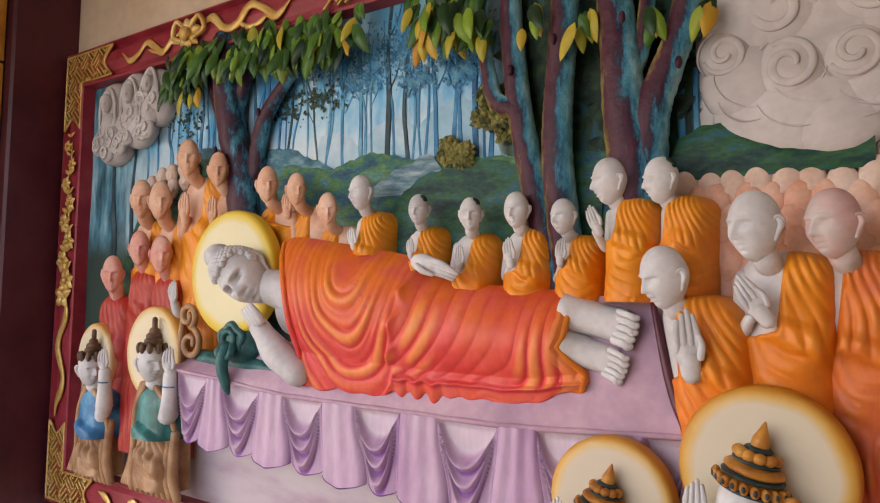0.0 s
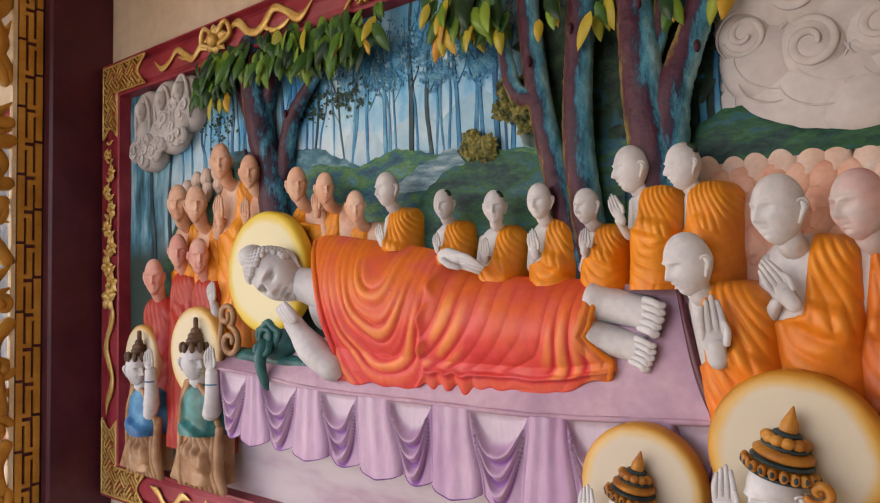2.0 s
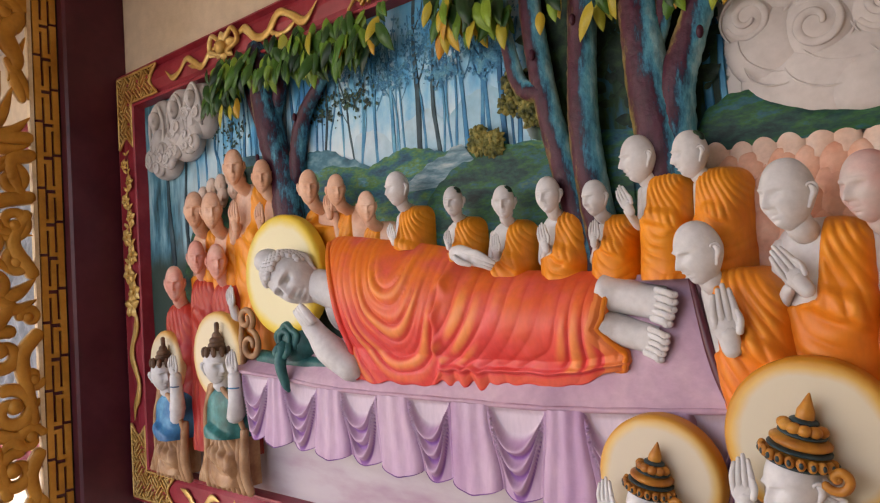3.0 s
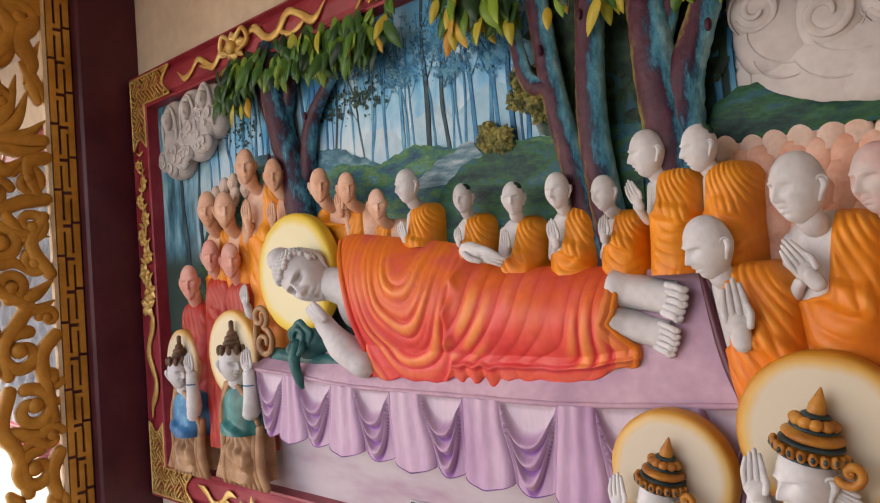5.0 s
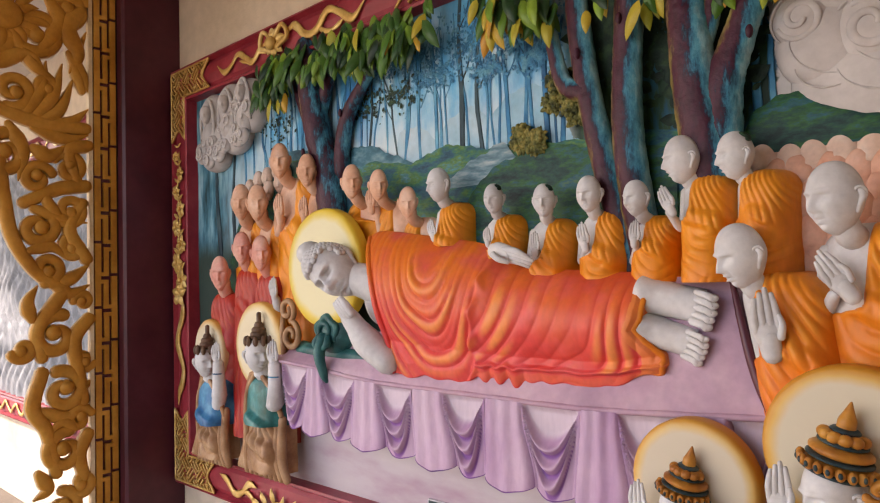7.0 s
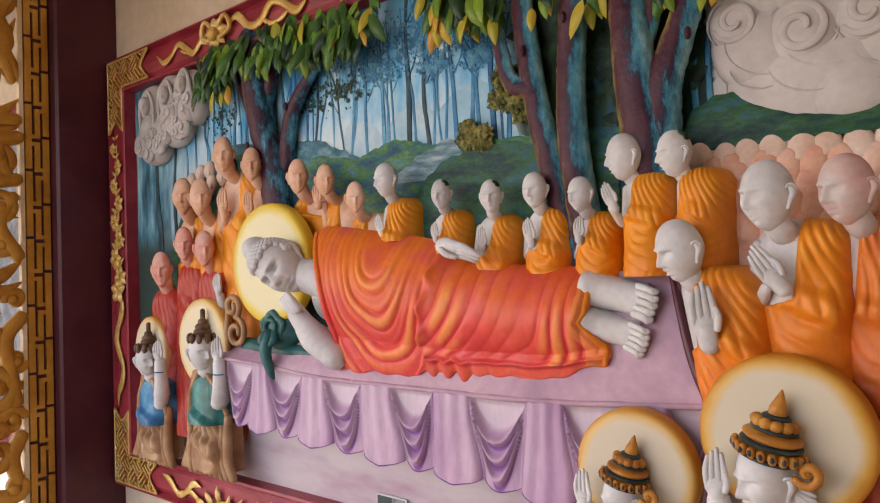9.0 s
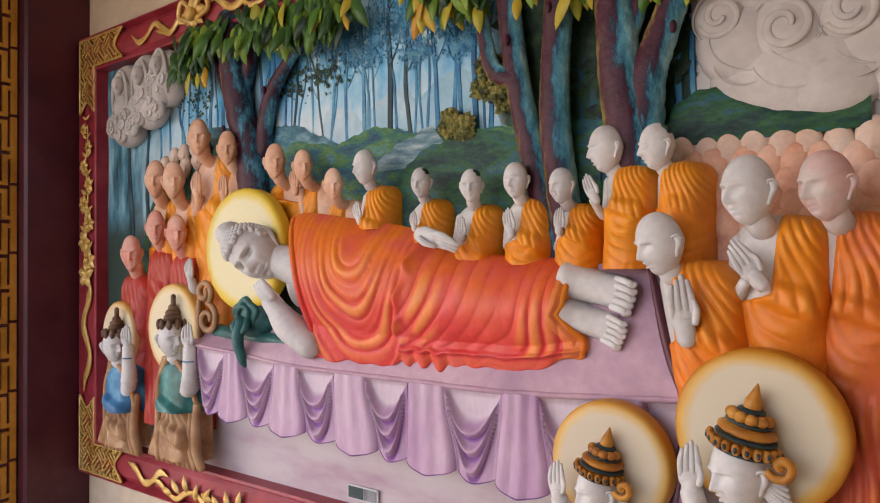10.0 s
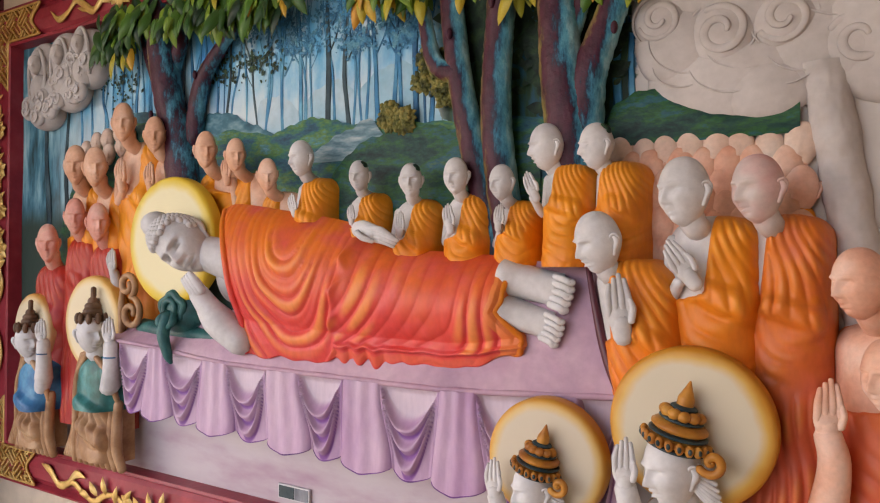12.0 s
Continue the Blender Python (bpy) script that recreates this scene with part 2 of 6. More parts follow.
def halo_paint(name, cx, cz, r, rim, mid, core):
    """Halo paint: rings of colour round the middle of the disc."""
    m, t, s, co = material(name, 0.45, 0, 0.08, 40)
    d = t.nodes.new("ShaderNodeVectorMath")
    d.operation = "SUBTRACT"
    d.inputs[1].default_value = (cx, 0, cz)
    mul = t.nodes.new("ShaderNodeVectorMath")
    mul.operation = "MULTIPLY"
    mul.inputs[1].default_value = (1, 0, 1)
    ln = t.nodes.new("ShaderNodeVectorMath")
    ln.operation = "LENGTH"
    t.links.new(co.outputs["Object"], d.inputs[0])
    t.links.new(d.outputs[0], mul.inputs[0])
    t.links.new(mul.outputs[0], ln.inputs[0])
    add = t.nodes.new("ShaderNodeMath")
    add.operation = "MULTIPLY_ADD"
    add.inputs[1].default_value = r * 0.18
    t.links.new(noise_node(t, co, 9, 3), add.inputs[0])
    t.links.new(ln.outputs["Value"], add.inputs[2])
    k = span_node(t, add.outputs[0], r * 0.66, r * 1.1)
    t.links.new(ramp_node(t, k, [(0.0, core), (0.45, core), (0.82, mid), (1.0, rim)]), s.inputs["Base Color"])
    return m


def backdrop_paint():
    """The painted ground of the relief: misty blue wood above, unpainted plaster to the east, pale floor below."""
    m, t, s, co = material("painted_backdrop", 0.55, 0, 0.12, 40)
    sky = ramp_node(t, noise_node(t, co, 4.5, 6, (1.6, 1, 0.6), 0.62),
                    [(0.30, (0.012, 0.20, 0.50)), (0.42, (0.08, 0.40, 0.66)), (0.54, (0.34, 0.61, 0.76)), (0.68, (0.68, 0.78, 0.82))])
    up = span_node(t, axis_node(t, co, 2, 0.25, 6.0), 2.45, 2.85)
    sky = mix_node(t, up, sky, (0.05, 0.29, 0.50), "MIX")
    glow = span_node(t, axis_node(t, co, 2, 0.30, 5.0), 2.42, 2.22)
    sky = mix_node(t, glow, sky, (0.60, 0.71, 0.75))
    west = span_node(t, axis_node(t, co, 0, 0.2, 5.0), 0.95, 0.45)
    dim = ramp_node(t, noise_node(t, co, 9, 5, (2.2, 1, 0.5)), [(0.32, (0.02, 0.06, 0.07)), (0.45, (0.05, 0.20, 0.28)), (0.58, (0.20, 0.42, 0.50)), (0.68, (0.36, 0.56, 0.62)), (0.8, (0.18, 0.26, 0.07))])
    sky = mix_node(t, west, sky, dim)
    wood = span_node(t, axis_node(t, co, 0, 0.06, 9.0), 2.36, 2.44)
    deep = ramp_node(t, noise_node(t, co, 14, 4, (2, 1, 0.6)), [(0.35, (0.006, 0.03, 0.02)), (0.5, (0.02, 0.07, 0.03)), (0.62, (0.01, 0.10, 0.17)), (0.75, (0.06, 0.12, 0.03))])
    sky = mix_node(t, wood, sky, deep)
    low = span_node(t, axis_node(t, co, 2, 0.08, 6.0), 1.95, 1.80)
    sky = mix_node(t, low, sky, (0.03, 0.06, 0.05))
    floor_c = ramp_node(t, noise_node(t, co, 3.2, 5, (0.7, 1, 2.2)),
                        [(0.32, (0.40, 0.27, 0.33)), (0.5, (0.50, 0.43, 0.46)), (0.7, (0.55, 0.50, 0.50))])
    down = span_node(t, axis_node(t, co, 2), 1.22, 1.20)
    sky = mix_node(t, down, sky, floor_c)
    east = span_node(t, axis_node(t, co, 0, 0.05, 30.0), 2.955, 2.965)
    white = ramp_node(t, noise_node(t, co, 5, 5), [(0.3, (0.52, 0.49, 0.47)), (0.7, (0.64, 0.62, 0.60))])
    t.links.new(mix_node(t, east, sky, white), s.inputs["Base Color"])
    return m


M_BACK = backdrop_paint()


# ---- building tools ----
class Geo:
    """Vertices and faces of one mesh, gathered piece by piece, each with its material."""

    def __init__(self):
        self.v, self.f, self.k, self.m, self.n, self.t = [], [], [], [], 0, []

    def add(self, v, f, mat, tone=None):
        mats = mat if isinstance(mat, list) else None
        if mats is None:
            if mat not in self.m:
                self.m.append(mat)
            self.k += [self.m.index(mat)] * len(f)
        else:
            for x in mats:
                if x not in self.m:
                    self.m.append(x)
                self.k.append(self.m.index(x))
        self.v.append(np.asarray(v, float).reshape(-1, 3))
        self.f += [tuple(i + self.n for i in q) for q in f]
        self.n += len(self.v[-1])
        self.t.append(np.zeros(len(self.v[-1])) if tone is None else np.asarray(tone, float).ravel())
        return self

    def mesh(self, name, smooth=True):
        me = bpy.data.meshes.new(name)
        me.from_pydata(np.concatenate(self.v).tolist(), [], self.f)
        for m in self.m:
            me.materials.append(m)
        me.polygons.foreach_set("material_index", self.k)
        me.polygons.foreach_set("use_smooth", [smooth] * len(self.f))
        tone = np.concatenate(self.t)
        if np.any(tone):
            me.attributes.new("tone", "FLOAT", "POINT").data.foreach_set("value", tone)
        me.update()
        return me


def thing(name, geo, label, category, group="", kind="", smooth=True):
    return tagged(new(name, geo.mesh(name, smooth)), label, category, group, kind)


def holder(name, label, category, group="", kind="", at=(0, 0, 0)):
    ob = new(name)
    ob.location = at
    return tagged(ob, label, category, group, kind)


def part(name, geo, parent, label="", smooth=True, kind=""):
    ob = new(name, geo.mesh(name, smooth))
    ob.parent = parent
    base = Vector()
    up = parent
    while up is not None:
        base += up.matrix_basis.translation + up.matrix_parent_inverse.translation
        up = up.parent
    ob.matrix_parent_inverse = Matrix.Translation(-base)
    return tagged(ob, label, kind=kind)


def quads(n, m, wrap=False):
    out = []
    for i in range(n - 1):
        for j in range(m if wrap else m - 1):
            b = (j + 1) % m
            out.append((i * m + j, i * m + b, (i + 1) * m + b, (i + 1) * m + j))
    return out


def sheet(geo, p, mat, wrap=False, tone=None):
    n, m = p.shape[:2]
    return geo.add(p.reshape(-1, 3), quads(n, m, wrap), mat, tone)


def spline(pts, n):
    """A smooth line through the points (Catmull-Rom), n places."""
    p = np.asarray(pts, float)
    if len(p) == 2:
        return p[0] + (p[1] - p[0]) * np.linspace(0, 1, n)[:, None]
    q = np.vstack([2 * p[0] - p[1], p, 2 * p[-1] - p[-2]])
    out = []
    for s in np.linspace(0, len(p) - 1 - 1e-6, n):
        i, u = int(s), s - int(s)
        a, b, c, d = q[i:i + 4]
        out.append(0.5 * (2 * b + (c - a) * u + (2 * a - 5 * b + 4 * c - d) * u * u + (3 * b - a - 3 * c + d) * u ** 3))
    return np.array(out)


def tube(geo, pts, rad, mat, n=16, sides=10, flat=1.0, flat_axis=(0, 1, 0), rough=0.0, seed=0):
    """A rounded rod along a smooth line; flat squeezes it along one axis; rough makes it lumpy."""
    p = spline(pts, n)
    r = np.interp(np.linspace(0, 1, n), np.linspace(0, 1, len(rad)), rad)
    p = np.vstack([p[:1] - 0 * p[:1]] * 2 + [p] + [p[-1:]] * 2)
    tg = np.gradient(spline(pts, n), axis=0)
    tg /= np.linalg.norm(tg, axis=1)[:, None] + 1e-9
    tg = np.vstack([tg[:1]] * 2 + [tg] + [tg[-1:]] * 2)
    r = np.concatenate([[0, 0.7 * r[0]], r, [0.7 * r[-1], 0]])
    p[0] -= tg[0] * r[2] * 0.8
    p[1] -= tg[0] * r[2] * 0.55
    p[-2] += tg[-1] * r[-3] * 0.55
    p[-1] += tg[-1] * r[-3] * 0.8
    ax = np.asarray(flat_axis, float)
    a = np.cross(tg, ax)
    bad = np.linalg.norm(a, axis=1) < 1e-3
    a[bad] = np.cross(tg[bad], (1, 0, 0.3))
    a /= np.linalg.norm(a, axis=1)[:, None]
    b = np.cross(a, tg)
    th = np.linspace(0, 2 * np.pi, sides, endpoint=False)
    rng = np.random.RandomState(seed)
    rr = r[:, None] * (1 + rough * (rng.rand(len(r), sides) - 0.5))
    v = p[:, None] + rr[..., None] * (np.cos(th)[None, :, None] * a[:, None] + flat * np.sin(th)[None, :, None] * b[:, None])
    return sheet(geo, v, mat, True)


def ball(geo, c, r, mat, nu=16, nv=10, turn=None):
    th = np.linspace(0, 2 * np.pi, nu, endpoint=False)
    ph = np.linspace(-np.pi / 2, np.pi / 2, nv)
    v = np.stack([np.cos(ph)[:, None] * np.cos(th), np.cos(ph)[:, None] * np.sin(th), np.sin(ph)[:, None] + 0 * th], -1) * np.asarray(r, float)
    if turn is not None:
        v = v @ np.asarray(turn).T
    return sheet(geo, v + np.asarray(c, float), mat, True)


def box(geo, lo, hi, mat):
    (a, b, c), (d, e, f) = lo, hi
    v = [(a, b, c), (d, b, c), (d, e, c), (a, e, c), (a, b, f), (d, b, f), (d, e, f), (a, e, f)]
    return geo.add(v, [(0, 3, 2, 1), (4, 5, 6, 7), (0, 1, 5, 4), (1, 2, 6, 5), (2, 3, 7, 6), (3, 0, 4, 7)], mat)


def rot(yaw=0, roll=0, nod=0):
    """Turns a shape that looks along -y: yaw to the west, roll against the clock, nod downwards (degrees)."""
    return np.array(Euler((radians(nod), 0, radians(-yaw))).to_matrix() if not roll else
                    Matrix.Rotation(radians(-roll), 3, "Y") @ Euler((radians(nod), 0, radians(-yaw))).to_matrix())


def bump2(x, z, cx, cz, sx, sz):
    return np.exp(-((x - cx) / sx) ** 2 - ((z - cz) / sz) ** 2)


def head_shape(geo, c, h, mat, yaw=0.0, roll=0.0, nod=0.0, nu=64, nv=52, flat=1.0):
    """A smooth sculpted head, h high, with brow, nose, lips and long ears."""
    th = np.linspace(0, 2 * np.pi, nu, endpoint=False)
    th = th + 0.45 * np.sin(th) + np.pi / 2
    ph = np.linspace(-np.pi / 2, np.pi / 2, nv)
    cp = np.sign(np.cos(ph)) * np.abs(np.cos(ph)) ** 0.9
    x = 0.34 * cp[:, None] * np.cos(th)
    y = 0.375 * cp[:, None] * np.sin(th)
    z = 0.5 * np.sin(ph)[:, None] + 0 * th
    low = np.clip(-z / 0.5, 0, 1)
    x = x * (1 - 0.34 * low ** 1.6)
    y = np.where(y > 0, y * (1 - 0.5 * low ** 1.3), y * (1 - 0.14 * low ** 2.2))
    front = np.clip(-y / 0.2, 0, 1)
    ax = np.abs(x)
    d = 0.11 * np.exp(-(x / (0.035 + 0.03 * np.clip(-z / 0.12, 0, 1))) ** 2) * np.clip((0.14 - z) / 0.24, 0, 1) * np.clip((z + 0.155) / 0.04, 0, 1)
    d += 0.036 * bump2(ax, z, 0.12, 0.125, 0.10, 0.030) - 0.105 * bump2(ax, z, 0.12, 0.055, 0.075, 0.040) + 0.095 * bump2(ax, z, 0.125, 0.034, 0.058, 0.022)
    d += 0.068 * bump2(x, z, 0, -0.208, 0.075, 0.018) + 0.068 * bump2(x, z, 0, -0.268, 0.062, 0.02) - 0.085 * bump2(x, z, 0, -0.238 + 0.4 * ax ** 2, 0.105, 0.012) - 0.03 * bump2(x, z, 0, -0.31, 0.08, 0.02)
    d += 0.03 * bump2(x, z, 0, -0.39, 0.08, 0.06) + 0.02 * bump2(ax, z, 0.2, -0.12, 0.08, 0.09)
    d += 0.014 * bump2(ax, z, 0.12, 0.125, 0.10, 0.022) - 0.028 * bump2(ax, z, 0.12, 0.06, 0.075, 0.035) - 0.095 * bump2(ax, z, 0.115, 0.004, 0.075, 0.013) - 0.05 * bump2(x, z, 0, -0.238, 0.11, 0.012) - 0.02 * bump2(ax, z, 0.105, -0.17, 0.025, 0.05)
    y = y - d * front
    v = np.stack([x, y, z], -1) * h
    r = np.diag((1.0, flat, 1.0)) @ rot(yaw, roll, nod)
    c = np.asarray(c, float)
    sheet(geo, v @ r.T + c, mat, True)
    for s in (-1, 1):
        ear = np.array([(s * 0.31, 0.06, 0.08), (s * 0.34, 0.09, 0.05), (s * 0.35, 0.10, -0.02), (s * 0.325, 0.06, -0.10), (s * 0.285, 0.04, -0.2)]) * h
        tube(geo, ear @ r.T + c, [0.028 * h, 0.045 * h, 0.05 * h, 0.034 * h, 0.032 * h], mat, 10, 8)
        rim = np.array([(s * 0.315, 0.015, 0.05), (s * 0.34, 0.025, 0.10), (s * 0.365, 0.09, 0.105), (s * 0.37, 0.135, 0.04), (s * 0.35, 0.125, -0.05), (s * 0.31, 0.07, -0.13)]) * h
        tube(geo, rim @ r.T + c, [0.018 * h, 0.024 * h, 0.024 * h, 0.02 * h], mat, 12, 6)


def palm_shape(geo, c, size, mat, lean=0.0, yaw=0.0, fingers=4):
    """Two palms pressed together, seen from the side: a wedge of fingers, thumb and wrist."""
    r = rot(yaw, lean)
    c = np.asarray(c, float)
    for k in range(fingers):
        u = (k - (fingers - 1) / 2) / fingers
        top = 0.50 - 0.20 * abs(u - 0.1) * 1.6
        f = np.array([(u * 0.38, 0, -0.12), (u * 0.40, -0.05, 0.12), (u * 0.30, -0.03, top)]) * size
        tube(geo, f @ r.T + c, [0.062 * size, 0.060 * size, 0.040 * size], mat, 9, 8)
    ball(geo, c + r @ (np.array((0, 0.01, -0.12)) * size), (0.20 * size, 0.10 * size, 0.26 * size), mat, 14, 10, r)
    th = np.array([(0.16, -0.06, -0.22), (0.20, -0.09, -0.04), (0.17, -0.09, 0.10)]) * size
    tube(geo, th @ r.T + c, [0.06 * size, 0.055 * size, 0.04 * size], mat, 8, 8)
    wr = np.array([(0, 0.02, -0.2), (0.02, 0.04, -0.48)]) * size
    tube(geo, wr @ r.T + c, [0.17 * size, 0.15 * size], mat, 6, 10, 0.75)


def pleats(phase):
    """Height 0 to 1 of a row of folds: broad round crests with narrow creases."""
    return np.abs(np.sin(np.pi * phase)) ** 0.6


def step(a, lo, hi):
    k = np.clip((a - lo) / (hi - lo), 0, 1)
    return k * k * (3 - 2 * k)


def near_line(x, y, a, b):
    """Distance from the line between two places, and the share of the way along it."""
    dx, dy = b[0] - a[0], b[1] - a[1]
    k = np.clip(((x - a[0]) * dx + (y - a[1]) * dy) / (dx * dx + dy * dy), 0, 1)
    return np.hypot(x - a[0] - k * dx, y - a[1] - k * dy), k


def torso(geo, cx, zt, zb, w, robe, skin, y0=0.05, depth=0.12, side=1, lean=0.0, bare=0.35, wave=0.034, amp=0.012, neck=0.32, foot=1.0, nu=84, nv=110, wrist=(-0.3, 1.35), limb=1.0):
    """A draped body in relief. side: +1 when the covered shoulder is to the east; bare: how much of the chest shows; wrist: where the
    covered forearm ends, in shares of the half width."""
    s = np.sin(np.linspace(-0.5 * np.pi, 0.5 * np.pi, nu))[None]
    v = np.linspace(0, 1, nv)[:, None]
    hh = zt - zb
    rise = np.sqrt(1 - (1 - np.clip(v * hh / (0.62 * w), 0, 1)) ** 2)
    wid = w * (neck + (1 - neck) * rise) * (1 + (foot - 1) * v)
    dep = depth * (0.5 + 0.5 * rise) * (0.9 + 0.25 * v)
    x = cx + lean * v + wid * s
    z = zt - hh * v + 0 * s
    base = dep * np.sqrt(np.clip(1 - np.abs(s) ** 2.6, 0, 1))
    y = np.where(np.abs(s) > 0.999, y0 + 0.02, y0 - base)
    sheet(geo, np.stack([x, y, z], -1), skin)
    p, q = side * s * wid / w, (zt - z) / w
    wp, wq = wrist
    elbow = (0.74, wq + 0.45)
    low = step(q - (wq + 0.18 + 0.32 * (p - wp)), -0.12, 0.25)
    fan = pleats((p + 0.55 + 0.05 * np.sin(3 * q)) / (q + 1.7) * 12 * 0.034 / wave)
    ring = pleats(np.hypot(p - 0.30, (q - wq + 0.25) * 0.62) / 0.27 * 0.034 / wave + 0.12 * np.sin(4 * p + 3 * q + 20 * cx))
    hang = pleats((p + 0.12 * np.sin(1.7 * q)) * 3.6 * 0.034 / wave)
    far = step(q, wq + 1.7, wq + 2.8)
    f = fan * (1 - low) + low * (0.72 * ring * (1 - far) + hang * far)
    f = f * (0.30 + 0.70 * np.sin(2.1 * p + 1.9 * q + cx * 9) ** 2)
    d1, _ = near_line(p, q, (0.70, 0.35), elbow)
    d2, k2 = near_line(p, q, elbow, (wp, wq))
    arm = limb * (0.10 * np.exp(-(d1 / 0.24) ** 2) + 0.24 * np.exp(-(d2 / (0.30 - 0.08 * k2)) ** 4) * (1 - 0.3 * k2)) * w
    edge = (bare - 0.35) * 2.2 + 0.04 - 0.10 * q
    edge = edge + (-1.6 - edge) * step(q, wq + 0.12, wq + 0.55)
    line = p - edge
    soft = np.clip(line / 0.10, 0, 1)
    inward = np.sqrt(np.clip(1 - np.abs(s) ** 4, 0, 1))
    out = np.clip(line * 0.14, -0.025, 0.006) + soft * (amp * f + arm) * inward
    yr = np.where(np.abs(s) > 0.999, y0 + 0.02, y0 - base - out)
    # tone puts fold shading into the robe colour: crests lighter, creases darker
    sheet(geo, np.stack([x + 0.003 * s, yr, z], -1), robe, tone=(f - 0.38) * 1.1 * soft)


def bust(label, hx, hz, h, cx, zt, zb, w, yaw, skin=None, robe=None, hand=None, lean_hand=0.0, hs=0.75, y0=0.05, depth=0.10, side=1, bare=0.35,
         hy=-0.06, nod=8, roll=0, lean=0.0, foot=1.0, group="statues round the bed", wave=0.032, arms=True, amp=0.009, chip=0, flat=0.85, upright=False, palms=False):
    """One robed figure in relief, all in one mesh: head, neck, draped body, arms, joined palms."""
    g = Geo()
    skin, robe = skin or M_PLASTER, robe or M_ORANGE
    head_shape(g, (hx, hy, hz), h, skin, yaw, roll, nod, flat=flat)
    if chip:
        ball(g, (hx + 0.20 * h, hy - 0.04 * h, hz + 0.385 * h), (0.13 * h, 0.12 * h, 0.055 * h), M_DARKLEAF, 14, 10, rot(0, -32))
        ball(g, (hx + 0.27 * h, hy - 0.05 * h, hz + 0.30 * h), (0.05 * h, 0.10 * h, 0.07 * h), M_DARKLEAF, 12, 8)
    tube(g, [(hx + 0.02 * h, hy + 0.10 * h, hz - 0.25 * h), (hx + 0.4 * (cx - hx), hy + 0.22 * h, hz - 0.50 * h), (hx + 0.7 * (cx - hx), y0 - 0.08 * depth, zt - 0.35 * w)], [0.19 * h, 0.19 * h, 0.17 * h], skin, 10, 14)
    hh = zt - zb
    drop = min(hh, 2.4 * w)
    hx2, hz2 = hand or (cx - side * 0.25 * w, zt - 0.42 * min(hh, 2.2 * w))
    wrist = (side * (hx2 - cx) / w + 0.15, (zt - hz2) / w + 0.42 * h * hs / w)
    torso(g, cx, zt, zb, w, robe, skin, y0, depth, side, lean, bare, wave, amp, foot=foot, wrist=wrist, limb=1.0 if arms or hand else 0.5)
    yy = y0 - depth
    if arms:
        wst = (cx - side * 0.86 * w, yy + 0.35 * depth, zt - 0.72 * drop)
        bare_arm = skin if bare > 0.15 else robe
        tube(g, [(cx - side * 0.80 * w, y0 - 0.5 * depth, zt - 0.22 * drop), wst, (hx2 - side * 0.05 * h, yy - 0.008, hz2 - 0.35 * h * hs)],
             [0.19 * w, 0.17 * w, 0.12 * w], bare_arm, 18, 12)
    if upright:
        tube(g, [(hx2, yy - 0.02, hz2 - 0.3 * h), (hx2 + 0.01, yy - 0.015, hz2 - 0.8 * h), (hx2 - 0.02, yy, hz2 - 2.0 * h)], [0.17 * h, 0.2 * h, 0.27 * h], skin, 16, 14)
    if arms or upright or palms:
        palm_shape(g, (hx2, yy - 0.03, hz2), h * hs, skin, lean_hand, -20)
    return thing("statue", g, label, "statue", group)


# ---- structure ----
def plain_box(name, lo, hi, mat, label, category):
    g = Geo()
    box(g, lo, hi, mat)
    return thing(name, g, label, category, kind="structure", smooth=False)


FRAME_Z0, FRAME_Z1, FRAME_X1, BAND = 0.65, 2.75, 4.15, 0.18

plain_box("ground", (-400, -400, -0.32), (400, 400, -0.15), M_GROUND, "pale paved yard outside the veranda", "ground")
plain_box("floor", (-14, -3.6, -0.148), (9, 0.062, 0.0), M_STONE, "dark stone veranda floor", "floor")
# assumed ceiling, out of view; its west and south ends shape the skylight
plain_box("ceiling", (-4.6, -3.3, 3.32), (9, 0.35, 3.5), M_WHITE, "unseen pale veranda ceiling, cut back to admit skylight", "ceiling")
# added, never in view: keeps skylight off the east end of the relief
plain_box("light_block_south", (3.1, -3.3, 0.0), (5.45, -3.05, 3.318), M_CREAM, "cream wall added out of view to hold skylight off the east side", "wall")
# an invented end wall, unseen, that dims the light from the east
plain_box("light_block_east", (5.2, -3.05, 0.0), (5.45, 0.064, 3.318), M_CREAM, "cream end wall added out of view to cut light from the east", "wall")
plain_box("wall_north", (-14, 0.066, 0.0), (9, 0.34, 3.318), M_CREAM, "cream-painted plaster wall behind the relief panels", "wall")


def panel_ground():
    """The painted back of the relief, slightly wavy plaster."""
    g = Geo()
    xs, zs = np.linspace(0.17, FRAME_X1 - 0.17, 90), np.linspace(FRAME_Z0 + 0.15, FRAME_Z1 - 0.15, 50)
    x, z = np.meshgrid(xs, zs)
    y = 0.05 + 0.002 * np.sin(7 * x) * np.cos(9 * z)
    sheet(g, np.stack([x, y, z], -1), M_BACK)
    return thing("backdrop", g, "painted plaster backdrop of a misty blue forest", "backdrop", kind="structure")


panel_ground()


def frame_profile(s):
    """Depth of the frame's moulding at the share s of its width, from the outer to the inner edge."""
    k = np.array([0.0, 0.001, 0.055, 0.075, 0.11, 0.25, 0.5, 0.75, 0.86, 0.90, 0.93, 0.985, 1.0])
    d = np.array([0.07, 0.0, -0.004, 0.004, 0.020, 0.006, 0.001, 0.006, 0.018, -0.004, -0.010, -0.006, 0.055])
    return np.interp(s, k, d), k


